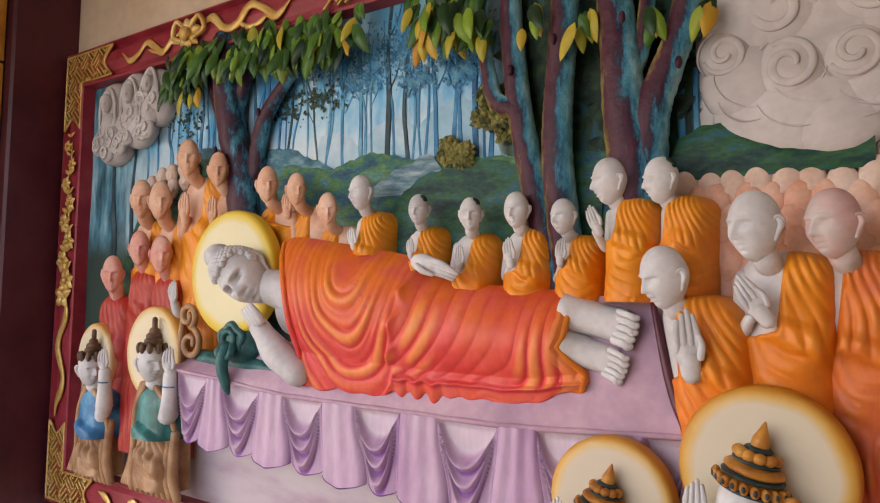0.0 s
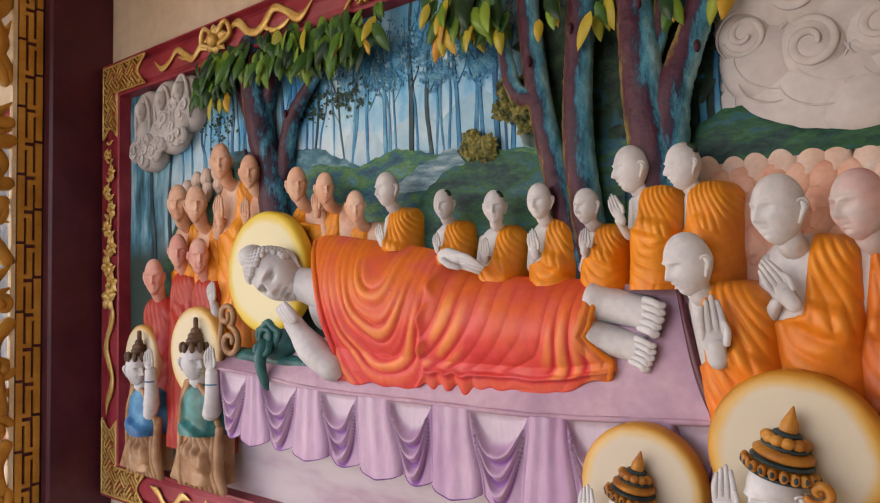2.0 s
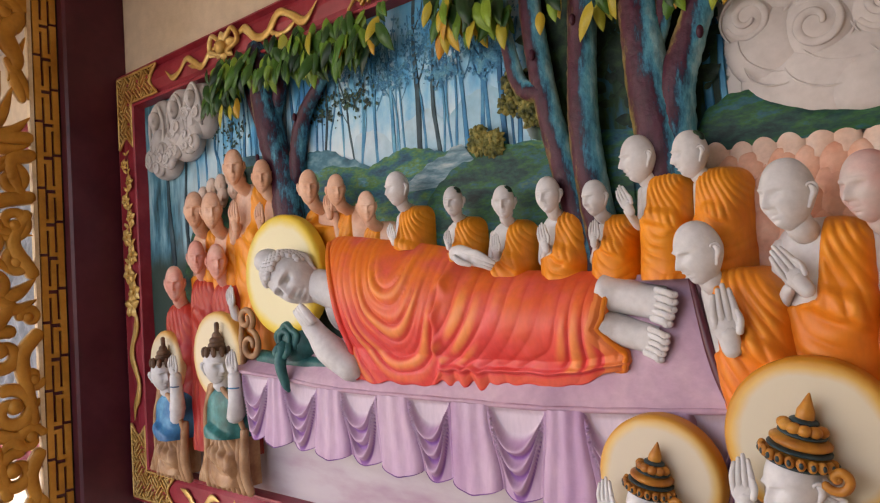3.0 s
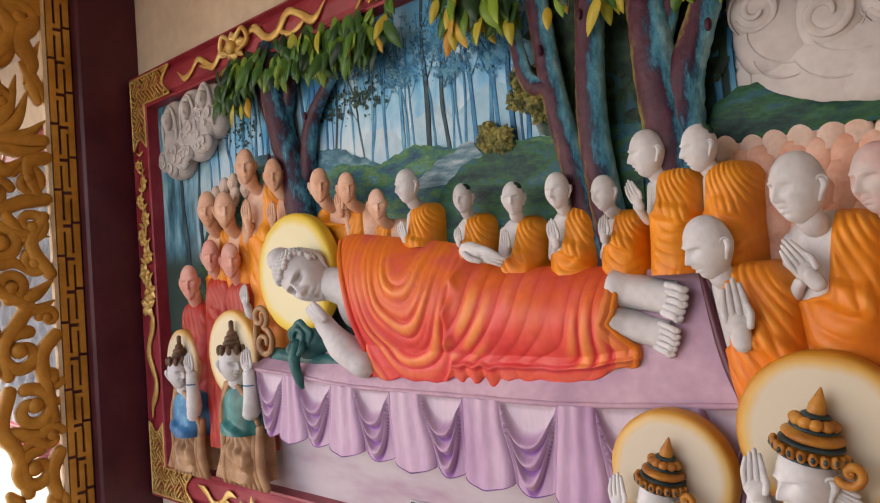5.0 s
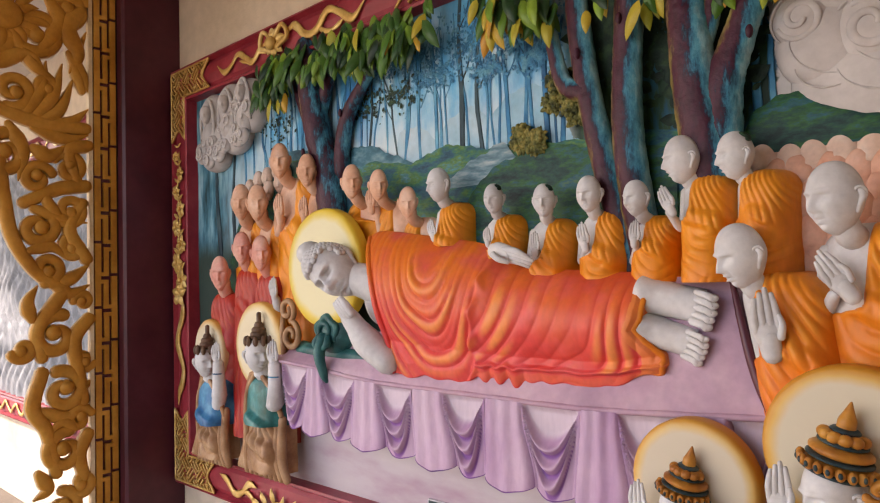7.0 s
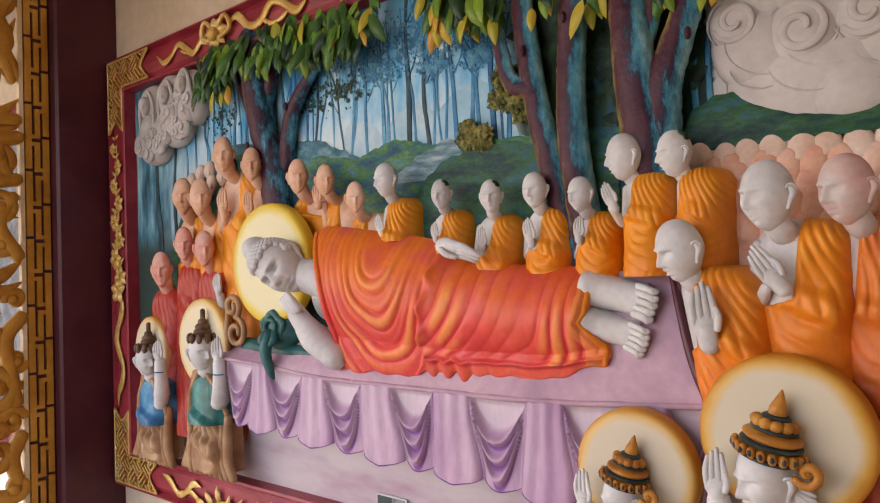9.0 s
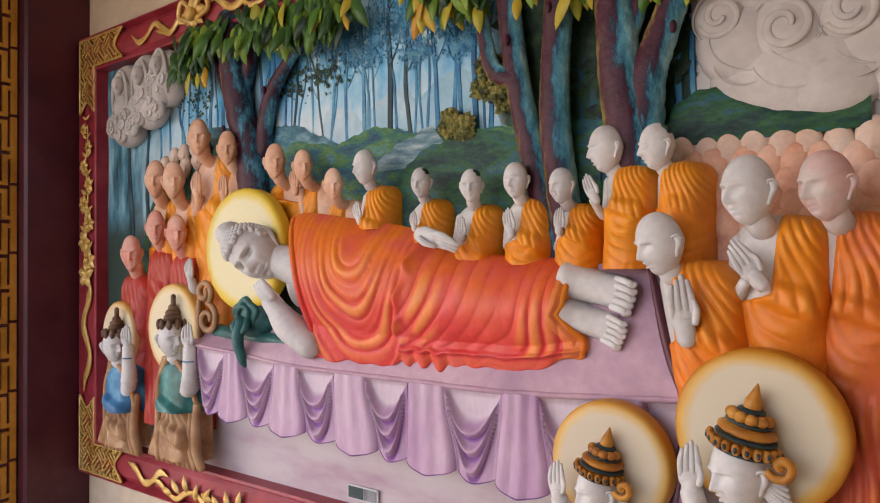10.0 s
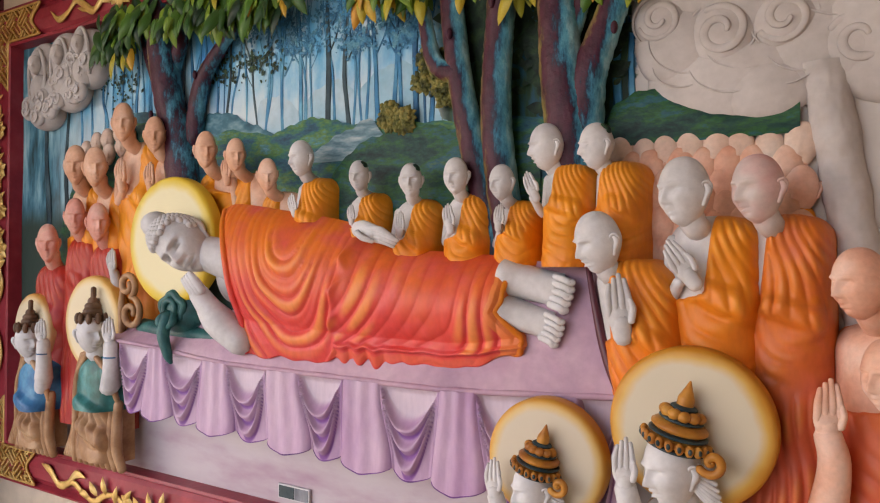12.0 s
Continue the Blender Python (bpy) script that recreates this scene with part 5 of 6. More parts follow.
# ---- the bed and its cloth ----
def bed():
    b = holder("draped_bed", "low bed under a mauve cloth with hanging lilac swags", "bed", at=(2.0, 0.0, 1.05))
    g = Geo()
    n, m = 70, 12
    front = spline([(1.10, 0, 1.343), (1.37, 0, 1.328), (1.67, 0, 1.306), (2.15, 0, 1.304), (2.48, 0, 1.304), (2.80, 0, 1.322), (2.955, 0, 1.333)], n)
    back = spline([(1.0, 0, 1.38), (1.5, 0, 1.44), (2.2, 0, 1.60), (2.69, 0, 1.632), (2.865, 0, 1.634)], n)
    k = np.linspace(0, 1, m)[:, None]
    x = back[:, 0] + (front[:, 0] - back[:, 0]) * k
    z = back[:, 2] + (front[:, 2] - back[:, 2]) * k
    y = -0.02 - 0.09 * k ** 0.9 + 0.002 * np.sin(40 * x) * k
    y[-1] += 0.004
    sheet(g, np.stack([x, y, z], -1), M_LILACTOP)
    tube(g, [(p[0], -0.105, p[2] - 0.004) for p in front], [0.008, 0.008], M_LILACTOP, 60, 8)
    part("bed_cloth", g, b, "mauve cloth on the bed")
    # maroon strip stands in for the shadow between cloth and robe
    g = Geo()
    tube(g, [(2.852, -0.045, 1.625), (2.882, -0.07, 1.52), (2.914, -0.09, 1.415), (2.950, -0.105, 1.335)], [0.007, 0.013, 0.013], M_MAROON, 24, 8)
    part("edge_shadow", g, b, "dark maroon line as the shadow along the cloth's edge")
    # swags and flat tongues by turns: where each begins along the top and along the hem
    top = [1.130, 1.296, 1.377, 1.568, 1.682, 1.853, 1.986, 2.154, 2.285, 2.475, 2.582, 2.760, 2.850, 2.955]
    hem = [1.165, 1.277, 1.427, 1.559, 1.728, 1.878, 2.042, 2.162, 2.326, 2.461, 2.611, 2.770, 2.870, 2.955]
    nu, nv = 60, 80
    u, v = np.linspace(0, 1, nu)[None], np.linspace(0, 1, nv)[:, None]
    for i in range(13):
        g = Geo()
        k = step(v, 0.1, 1.0)
        x = (top[i] + (top[i + 1] - top[i]) * u) * (1 - k) + (hem[i] + (hem[i + 1] - hem[i]) * u) * k
        zt = np.interp(x, front[:, 0], front[:, 2]) - 0.006
        xh = hem[i] + (hem[i + 1] - hem[i]) * u
        zb = 1.126 - 0.036 * (xh - 1.19) - (0.040 if i % 2 else 0.034) * np.sin(np.pi * u) ** 0.6 - 0.004 * np.sin(2.1 * np.pi * u)
        z = zt + (zb - zt) * v
        s = 2 * u - 1
        if i % 2:
            x = x + 0.012 * s * np.abs(s)
        if i % 2 == 0:
            s = s + 0.10 * np.sin(np.pi * u)
            m = np.clip(v / np.maximum(1 - np.abs(s) ** 2.6, 0.03), 0, 2.5)
            ridge, crease = 0 * m, 0 * m
            for c, r in ((0.47, 0.045), (0.66, 0.055), (0.86, 0.060)):
                ridge = ridge + np.exp(-((m - c) / r) ** 2)
                crease = crease + np.exp(-((m - c - 1.7 * r) / (0.8 * r)) ** 2)
            inner = 1 - step(m, 0.30, 0.42)
            pleat = step(np.abs(s), 0.80, 0.95)
            ridge, crease = ridge * (1 - pleat), crease * (1 - pleat)
            y = -0.100 - 0.021 * ridge - 0.008 * pleat + 0.012 * inner * step(v, 0, 0.1) - 0.018 * v ** 2 * np.sin(np.pi * u) ** 0.6
            # violet doubles as painted fold shade: pale inside, dark below each ridge
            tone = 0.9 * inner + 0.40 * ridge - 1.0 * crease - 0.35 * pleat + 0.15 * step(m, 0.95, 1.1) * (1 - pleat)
        else:
            side = np.exp(-((np.abs(s) - 1) / 0.10) ** 2)
            y = -0.112 + 0.034 * np.abs(s) ** 12 - 0.005 * np.sin(np.pi * u) - 0.014 * v ** 1.5 - 0.0025 * np.sin(9 * s + 2 * v)
            # tongue edges and hem shaded by colour too
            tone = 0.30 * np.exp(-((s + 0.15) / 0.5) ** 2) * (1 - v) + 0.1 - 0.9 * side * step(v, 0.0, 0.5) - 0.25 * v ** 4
        p = np.stack([x, y + 0 * x, z], -1)
        under = p[-1:].copy()
        under[..., 1] += 0.055
        under[..., 2] += 0.012
        p = np.concatenate([p, under])
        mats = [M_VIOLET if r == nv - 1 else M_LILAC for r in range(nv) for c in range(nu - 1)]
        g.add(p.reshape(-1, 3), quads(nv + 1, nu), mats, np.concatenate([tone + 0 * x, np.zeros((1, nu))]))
        tube(g, [tuple(q) for q in p[nv - 1, ::4]], [0.001, 0.002, 0.001], M_VIOLET, 40, 6)
        part("tongue" if i % 2 else "swag", g, b)
    g = Geo()
    box(g, (1.17, -0.075, 1.10), (2.94, 0.045, 1.295), M_LILAC)
    part("bed_side", g, b, "lilac side behind the swags", smooth=False)
    return b


bed()


# ---- halos ----
def halo(cx, cz, r, y, rim, mid, core, label, squash=1.0):
    g = Geo()
    k = np.array([0.0, 0.4, 0.8, 0.94, 0.985, 1.0, 1.0])
    d = np.array([-0.020, -0.018, -0.017, -0.016, -0.010, 0.0, 0.03])
    th = np.linspace(0, 2 * np.pi, 72, endpoint=False)
    p = np.stack([cx + r * squash * k[:, None] * np.cos(th), y + d[:, None] + 0 * th, cz + r * k[:, None] * np.sin(th)], -1)
    sheet(g, p, halo_paint("halo_paint", cx, cz, r, rim, mid, core), True)
    return thing("halo", g, label, "halo", "halos")


halo(1.374, 1.695, 0.222, -0.075, (0.74, 0.50, 0.04), (0.74, 0.56, 0.12), (0.72, 0.65, 0.40), "yellow halo disc behind the reclining head")
halo(0.91, 1.385, 0.183, -0.062, (0.66, 0.36, 0.08), (0.70, 0.50, 0.22), (0.72, 0.62, 0.42), "cream and orange halo disc behind a crowned statue", 0.96)
halo(0.485, 1.335, 0.152, -0.055, (0.66, 0.34, 0.08), (0.70, 0.48, 0.22), (0.70, 0.60, 0.42), "cream and orange halo disc at the edge of the panel", 0.85)
halo(3.11, 1.292, 0.167, -0.155, (0.52, 0.22, 0.022), (0.60, 0.36, 0.09), (0.58, 0.52, 0.39), "large cream halo disc with an amber rim")
halo(2.797, 1.18, 0.142, -0.165, (0.58, 0.28, 0.04), (0.62, 0.42, 0.16), (0.58, 0.51, 0.39), "smaller cream halo disc with an amber rim")


# ---- the reclining statue ----
def reclining_statue():
    g = Geo()
    # robe
    n, m = 300, 150
    top = spline([(1.585, 0, 1.80), (1.66, 0, 1.815), (1.85, 0, 1.79), (2.12, 0, 1.745), (2.22, 0, 1.69), (2.35, 0, 1.665), (2.50, 0, 1.655), (2.60, 0, 1.648), (2.675, 0, 1.640)], n)
    bot = spline([(1.75, 0, 1.345), (1.84, 0, 1.332), (1.96, 0, 1.332), (2.11, 0, 1.340), (2.27, 0, 1.348), (2.44, 0, 1.352), (2.57, 0, 1.362), (2.655, 0, 1.392)], n)
    v = np.linspace(0, 1, m)[:, None]
    u = np.linspace(0, 1, n)[None]
    x = top[:, 0] + (bot[:, 0] - top[:, 0]) * v
    z = top[:, 2] + (bot[:, 2] - top[:, 2]) * v
    hem = np.interp(v, [0, 0.1, 0.25, 0.42, 0.53, 0.63, 0.76, 0.85, 0.93, 1.0], [0.0, -0.018, -0.004, -0.006, -0.018, 0.006, 0.048, 0.056, 0.045, 0.0])
    x = x + hem * u ** 9
    x = x + 0.055 * (1 - u) ** 5 * np.sin(np.pi * v ** 0.8)
    frill = np.exp(-((x - 2.22) / 0.10) ** 2)
    z = z + (0.004 * np.sin(60 * x) + 0.005 * np.sin(27 * x) + 0.012 * frill * np.sin(110 * x)) * v ** 8
    body = np.sin(np.pi * np.clip(0.035 + 0.935 * v, 0, 1)) ** np.where(v < 0.5, 0.42, 0.62)
    body = np.where(v > 0.5, np.maximum(body, 0.80 - 0.06 * np.clip((v - 0.9) / 0.1, 0, 1)), body)
    thick = np.interp(u, [0, 0.1, 0.3, 0.5, 0.7, 0.92, 1.0], [0.175, 0.182, 0.185, 0.175, 0.175, 0.175, 0.17])
    # bights of cloth hanging from the shoulder to the hip
    dx, dz = x - 1.945 - 0.10 * (1.80 - z), np.maximum(1.80 - z, 0) / 2.05
    r = np.hypot(dx, dz) + 0.004 * np.sin(14 * x + 9 * z) + 0.002 * np.sin(37 * x - 21 * z)
    down = dz / (np.hypot(dx, dz) + 1e-6)
    fa = pleats(r / 0.0265) * (0.35 + 0.65 * np.abs(np.cos(47 * r + 2.5 * x - 1.5 * z)))
    fa = fa * (0.22 + 0.78 * step(down, 0.25, 0.8)) * step(r, 0.045, 0.10)
    # folds over the legs: straight at the hip, swept back towards the hem
    sweep = 0.32 * (1 - 0.85 * step(x, 2.42, 2.62))
    ph = (x - 2.5 + sweep * np.clip(v - 0.05, 0, 1) ** 2.8 + 0.006 * np.sin(15 * z + 6 * x)) / (0.060 - 0.018 * step(x, 2.50, 2.60))
    fb = pleats(ph + 0.12 * np.sin(9 * x + 2 * z)) * (0.25 + 0.75 * np.sin(7.3 * x - 6 * z + 0.7) ** 2) * (0.5 + 0.5 * np.abs(np.cos(19 * x + 3 * z))) * (0.35 + 0.65 * step(v, 0.02, 0.3))
    seam_x = 2.128 + 0.17 * (z - 1.40) + 0.008 * np.sin(60 * z)
    left = 1 - step(x, seam_x - 0.012, seam_x + 0.012)
    seam = np.exp(-((x - seam_x) / 0.014) ** 2)
    f = 0.014 * fa * left + 0.012 * fb * (1 - left) + 0.014 * seam * (0.6 + 0.4 * np.sin(70 * z))
    f = f * np.clip((u - 0.005) / 0.10, 0, 1)
    cuff = step(v, 0.84, 0.90) * (1 - 0.6 * left)
    f = f * (1 - 0.75 * cuff) + 0.012 * np.exp(-((v - 0.865) / 0.02) ** 2) * (1 - left) + 0.012 * frill * np.abs(np.sin(52 * x)) * step(v, 0.82, 0.95)
    edge = np.minimum(np.where(u == 0, 0, 0.93 + 0.07 * np.clip(u / 0.02, 0, 1)), np.where(u == 1, 0.3, 0.9 + 0.1 * np.clip((1 - u) / 0.03, 0, 1)))
    y = 0.035 - (thick * body + f) * edge
    y[-1] = -0.04
    # painted shading for the folds: light crests, dark creases, cuff line and hem
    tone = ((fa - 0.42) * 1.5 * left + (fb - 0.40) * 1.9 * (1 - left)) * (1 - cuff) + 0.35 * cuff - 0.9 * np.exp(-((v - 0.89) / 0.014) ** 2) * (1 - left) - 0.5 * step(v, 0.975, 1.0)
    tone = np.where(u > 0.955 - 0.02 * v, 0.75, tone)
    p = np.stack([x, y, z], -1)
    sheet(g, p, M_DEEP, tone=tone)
    tube(g, [(a[0], a[1] - 0.002, a[2]) for a in p[np.linspace(3, m - 3, 12).astype(int), 7]], [0.009, 0.012, 0.010], M_DEEP, 40, 10)
    tube(g, [(a[0], a[1] + 0.006, a[2]) for a in p[np.linspace(4, m - 3, 18).astype(int), n - 4]], [0.007, 0.009, 0.008], M_ORANGE, 60, 8)
    # head, curls and neck
    c, h = (1.512, -0.13, 1.678), 0.232
    turn = rot(4, 48, 32)
    head_shape(g, c, h, M_PLASTER, 4, 48, 32, 84, 64)
    rng = np.random.RandomState(4)
    for i in range(300):
        k = (i + 0.5) / 300
        zz = 1 - 0.95 * k
        a = i * 2.39996
        q = np.array((math.sqrt(1 - zz * zz) * math.cos(a), math.sqrt(1 - zz * zz) * math.sin(a), zz))
        if q[1] < -0.12 and q[2] < 0.60:
            continue
        pt = turn @ (q * np.array((0.345, 0.40, 0.525)) * h) + np.array(c)
        ball(g, pt, (0.0125, 0.012, 0.0125), M_PLASTER, 8, 6)
    ball(g, turn @ (np.array((0, 0.05, 0.50)) * h) + np.array(c), (0.05, 0.05, 0.045), M_PLASTER, 12, 8)
    tube(g, [(1.50, -0.09, 1.665), (1.60, -0.085, 1.645), (1.70, -0.06, 1.62)], [0.058, 0.060, 0.075], M_PLASTER, 12, 16)
    ball(g, (1.655, -0.05, 1.60), (0.062, 0.06, 0.11), M_PLASTER, 26, 18)
    # the arm that props the head
    tube(g, [(1.755, -0.11, 1.372), (1.67, -0.125, 1.435), (1.625, -0.14, 1.49), (1.60, -0.15, 1.525)], [0.044, 0.052, 0.036, 0.032], M_PLASTER, 18, 14)
    for k in range(4):
        o = 0.017 * k
        tube(g, [(1.605 + o * 0.6, -0.165, 1.515 + o * 0.4), (1.588 + o * 0.6, -0.178, 1.545 + o * 0.4), (1.566 + o * 0.6, -0.182, 1.568 + o * 0.4)], [0.014, 0.0135, 0.009], M_PLASTER, 10, 8)
    # the hand laid on the hip
    def hip(x, y, z):
        return (2.262 + 0.78 * (x - 2.22), y + 0.04, 1.708 + 0.78 * (z - 1.70))
    tube(g, [hip(2.15, -0.155, 1.715), hip(2.20, -0.175, 1.714), hip(2.25, -0.18, 1.702)], [0.021, 0.024, 0.021], M_PLASTER, 12, 12, 0.7)
    for k in range(4):
        tube(g, [hip(2.23, -0.185 + 0.004 * k, 1.716 - 0.012 * k), hip(2.29, -0.19 + 0.004 * k, 1.708 - 0.013 * k), hip(2.345 - 0.012 * abs(k - 1), -0.178 + 0.004 * k, 1.682 - 0.010 * k)], [0.009, 0.009, 0.006], M_PLASTER, 10, 8)
    tube(g, [hip(2.19, -0.19, 1.70), hip(2.225, -0.205, 1.682), hip(2.26, -0.195, 1.67)], [0.010, 0.009, 0.007], M_PLASTER, 8, 8)
    # feet: a broad flat loft with five square toes each
    for (x0, z0), (x1, z1), h0, h1, yy in (((2.635, 1.592), (2.790, 1.560), 0.050, 0.043, -0.085), ((2.640, 1.508), (2.772, 1.474), 0.046, 0.036, -0.10)):
        d = np.array((x1 - x0, z1 - z0))
        d = d / np.linalg.norm(d)
        o = np.array((-d[1], d[0]))
        k, c = np.linspace(0, 1, 24)[:, None], np.sin(np.linspace(-0.5 * np.pi, 0.5 * np.pi, 22))[None]
        half = h0 + (h1 - h0) * k - 0.004 * np.sin(np.pi * k)
        px = x0 + (x1 - x0) * k + o[0] * half * c
        pz = z0 + (z1 - z0) * k + o[1] * half * c
        py = yy + 0.045 - (0.062 - 0.022 * k) * np.sqrt(np.clip(1 - np.abs(c) ** 3, 0, 1)) - 0.010 * np.exp(-((k - 0.1) / 0.15) ** 2)
        py[-1] = yy + 0.03
        sheet(g, np.stack([px, py, pz], -1), M_PLASTER)
        for i in range(5):
            a = np.array((x1, z1)) + o * h1 * (0.80 - 0.40 * i)
            l = 0.036 - 0.003 * abs(i - 1.5)
            w = h1 * (0.235 if i == 4 else 0.205)
            e = a + d * l + o * (-0.004)
            tube(g, [(a[0] - 0.016 * d[0], yy + 0.012, a[1] - 0.016 * d[1]), (*(0.5 * (a + e))[:1], yy + 0.002, (0.5 * (a + e))[1]), (e[0] - 0.008, yy + 0.006, e[1]), (e[0], yy + 0.008, e[1])], [w, w * 0.94, w * 1.12, w * 0.95], M_PLASTER, 14, 10)
    return thing("reclining_statue", g, "white plaster reclining statue in an orange and vermilion robe", "statue")


reclining_statue()


# ---- the statues round the bed ----
FP = "flesh-painted statue in an orange robe behind the bed"
WP = "unpainted white-faced statue in an orange robe, palms joined"
RP = "pink-painted statue in a dark red robe beside the frame"
bust("flesh-painted statue with a bare shoulder among the standing group", 0.762, 1.999, 0.161, 0.72, 1.927, 1.30, 0.125, -34, M_FLESH, M_ORANGE, y0=0.05, depth=0.06, wave=0.040, amp=0.009, bare=0.5, arms=False, hy=-0.055, flat=0.62)
bust("flesh-painted statue with a bare chest among the standing group", 0.889, 1.985, 0.157, 0.87, 1.912, 1.30, 0.125, -48, M_FLESH, M_ORANGE, y0=0.05, depth=0.06, wave=0.040, amp=0.009, bare=0.5, arms=False, hy=-0.055, flat=0.62)
bust("tall flesh-painted statue in an orange robe, palms joined", 1.062, 2.139, 0.148, 1.06, 2.077, 1.30, 0.13, -34, M_FLESH, M_ORANGE, hand=(1.03, 1.95), y0=0.05, depth=0.06, wave=0.040, amp=0.009, bare=0.5, hs=0.8, hy=-0.055, flat=0.62)
bust("flesh-painted statue in an orange robe, hands raised to the chest", 1.245, 2.077, 0.133, 1.25, 2.022, 1.66, 0.125, -36, M_FLESH, M_ORANGE, hand=(1.20, 1.93), y0=0.05, depth=0.06, wave=0.040, amp=0.009, bare=0.45, hs=0.8, hy=-0.055, flat=0.62)
bust(RP, 0.573, 1.693, 0.160, 0.53, 1.605, 0.98, 0.13, -38, M_PINK, M_RED, y0=0.035, depth=0.075, wave=0.045, amp=0.009, bare=0.1, arms=False, hy=-0.055, flat=0.62)
bust(RP, 0.761, 1.798, 0.146, 0.735, 1.715, 0.98, 0.115, -42, M_PINK, M_RED, y0=0.035, depth=0.075, wave=0.045, amp=0.009, bare=0.12, arms=False, hy=-0.055, flat=0.62)
bust("pink-painted statue in a red robe with a white raised forearm", 0.911, 1.771, 0.150, 0.90, 1.685, 0.98, 0.125, -50, M_PINK, M_RED, y0=0.035, depth=0.075, wave=0.045, amp=0.009, bare=0.12, arms=False, hy=-0.055, flat=0.62)
bust("flesh-painted statue raising a hand to the cheek", 1.514, 2.002, 0.128, 1.52, 1.947, 1.66, 0.115, -44, M_FLESH, M_ORANGE, hand=(1.60, 1.93), y0=0.05, depth=0.06, wave=0.040, amp=0.009, bare=0.42, hs=0.7, side=-1, hy=-0.055, flat=0.62)
bust(FP, 1.658, 1.974, 0.112, 1.665, 1.922, 1.68, 0.098, -46, M_FLESH, M_ORANGE, y0=0.05, depth=0.06, wave=0.040, amp=0.009, bare=0.3, arms=False, side=-1, hy=-0.055, flat=0.62)
bust(FP, 1.803, 1.900, 0.108, 1.80, 1.854, 1.66, 0.092, -34, M_FLESH, M_ORANGE, y0=0.05, depth=0.06, wave=0.040, amp=0.009, bare=0.3, arms=False, side=-1, nod=14, hy=-0.055, flat=0.62)
bust(WP, 1.952, 1.941, 0.112, 1.96, 1.888, 1.745, 0.070, 20, hand=(1.935, 1.80), bare=0.25, lean_hand=10, hs=0.6)
bust(WP, 2.174, 1.875, 0.092, 2.168, 1.832, 1.698, 0.065, -8, hand=(2.16, 1.765), bare=0.36, hs=0.6, chip=1)
bust(WP, 2.352, 1.853, 0.096, 2.335, 1.807, 1.645, 0.076, -20, hand=(2.330, 1.735), bare=0.42, hs=0.7, chip=1)
bust(WP, 2.496, 1.856, 0.100, 2.505, 1.815, 1.632, 0.076, 2, hand=(2.485, 1.745), bare=0.36, hs=0.75, lean_hand=8)
bust(WP, 2.631, 1.832, 0.094, 2.65, 1.79, 1.622, 0.066, 22, hand=(2.632, 1.745), bare=0.3, hs=0.7, lean_hand=-6)
bust("white-faced statue in profile in an orange robe, palms joined", 2.753, 1.913, 0.118, 2.797, 1.878, 1.620, 0.072, 48, hand=(2.73, 1.815), depth=0.125, bare=0.2, hs=0.62, lean_hand=22, wave=0.03)
bust("white-faced statue in profile in an orange robe", 2.879, 1.905, 0.112, 2.922, 1.872, 1.620, 0.068, 50, chip=1, depth=0.125, bare=0.12, arms=False, wave=0.03)
bust("large kneeling white-faced statue with bowed head, palms joined", 2.907, 1.676, 0.145, 2.962, 1.640, 1.20, 0.102, 42, hand=(2.962, 1.535), lean_hand=6, hs=0.98, y0=0.0, depth=0.13, hy=-0.13, bare=0.14, nod=18, foot=1.0, lean=0.075, wave=0.036, amp=0.012, arms=False, palms=True)
bust("large standing white-faced statue in an orange robe, palms joined", 3.091, 1.783, 0.150, 3.136, 1.735, 1.18, 0.104, 36, hand=(3.085, 1.63), lean_hand=34, hs=0.75, y0=0.02, depth=0.12, hy=-0.12, bare=0.36, foot=1.03, wave=0.036, amp=0.012)
bust("large standing statue with a pink-patched white head", 3.234, 1.783, 0.143, 3.279, 1.735, 0.95, 0.086, 38, M_PATCHED, M_DUSK, hand=(3.21, 1.60), y0=0.03, depth=0.11, hy=-0.11, bare=0.18, arms=False, foot=1.12, wave=0.036, amp=0.012)
bust("flesh-painted statue in a coral robe at the edge of the group", 3.412, 1.595, 0.138, 3.462, 1.515, 0.95, 0.10, 50, M_PEACH, M_DUSK, y0=0.02, depth=0.13, hy=-0.12, bare=0.50, arms=False)
bust("pink-painted kneeling statue with a palm raised", 3.462, 1.43, 0.145, 3.53, 1.33, 0.85, 0.10, 40, M_PEACH, M_DUSK, hand=(3.358, 1.355), hs=0.85, y0=-0.02, depth=0.11, hy=-0.16, bare=0.50, arms=False, upright=True)


def raised_forearm(cx, cz, y, h, mat, lean, label):
    g = Geo()
    palm_shape(g, (cx, y, cz), h, mat, lean, -20)
    tube(g, [(cx, y + 0.01, cz - 0.4 * h), (cx + 0.01, y + 0.015, cz - 1.0 * h), (cx - 0.03, y + 0.03, cz - 1.7 * h)], [0.17 * h, 0.2 * h, 0.24 * h], mat, 14, 12)
    return thing("statue_forearm", g, label, "forearm")


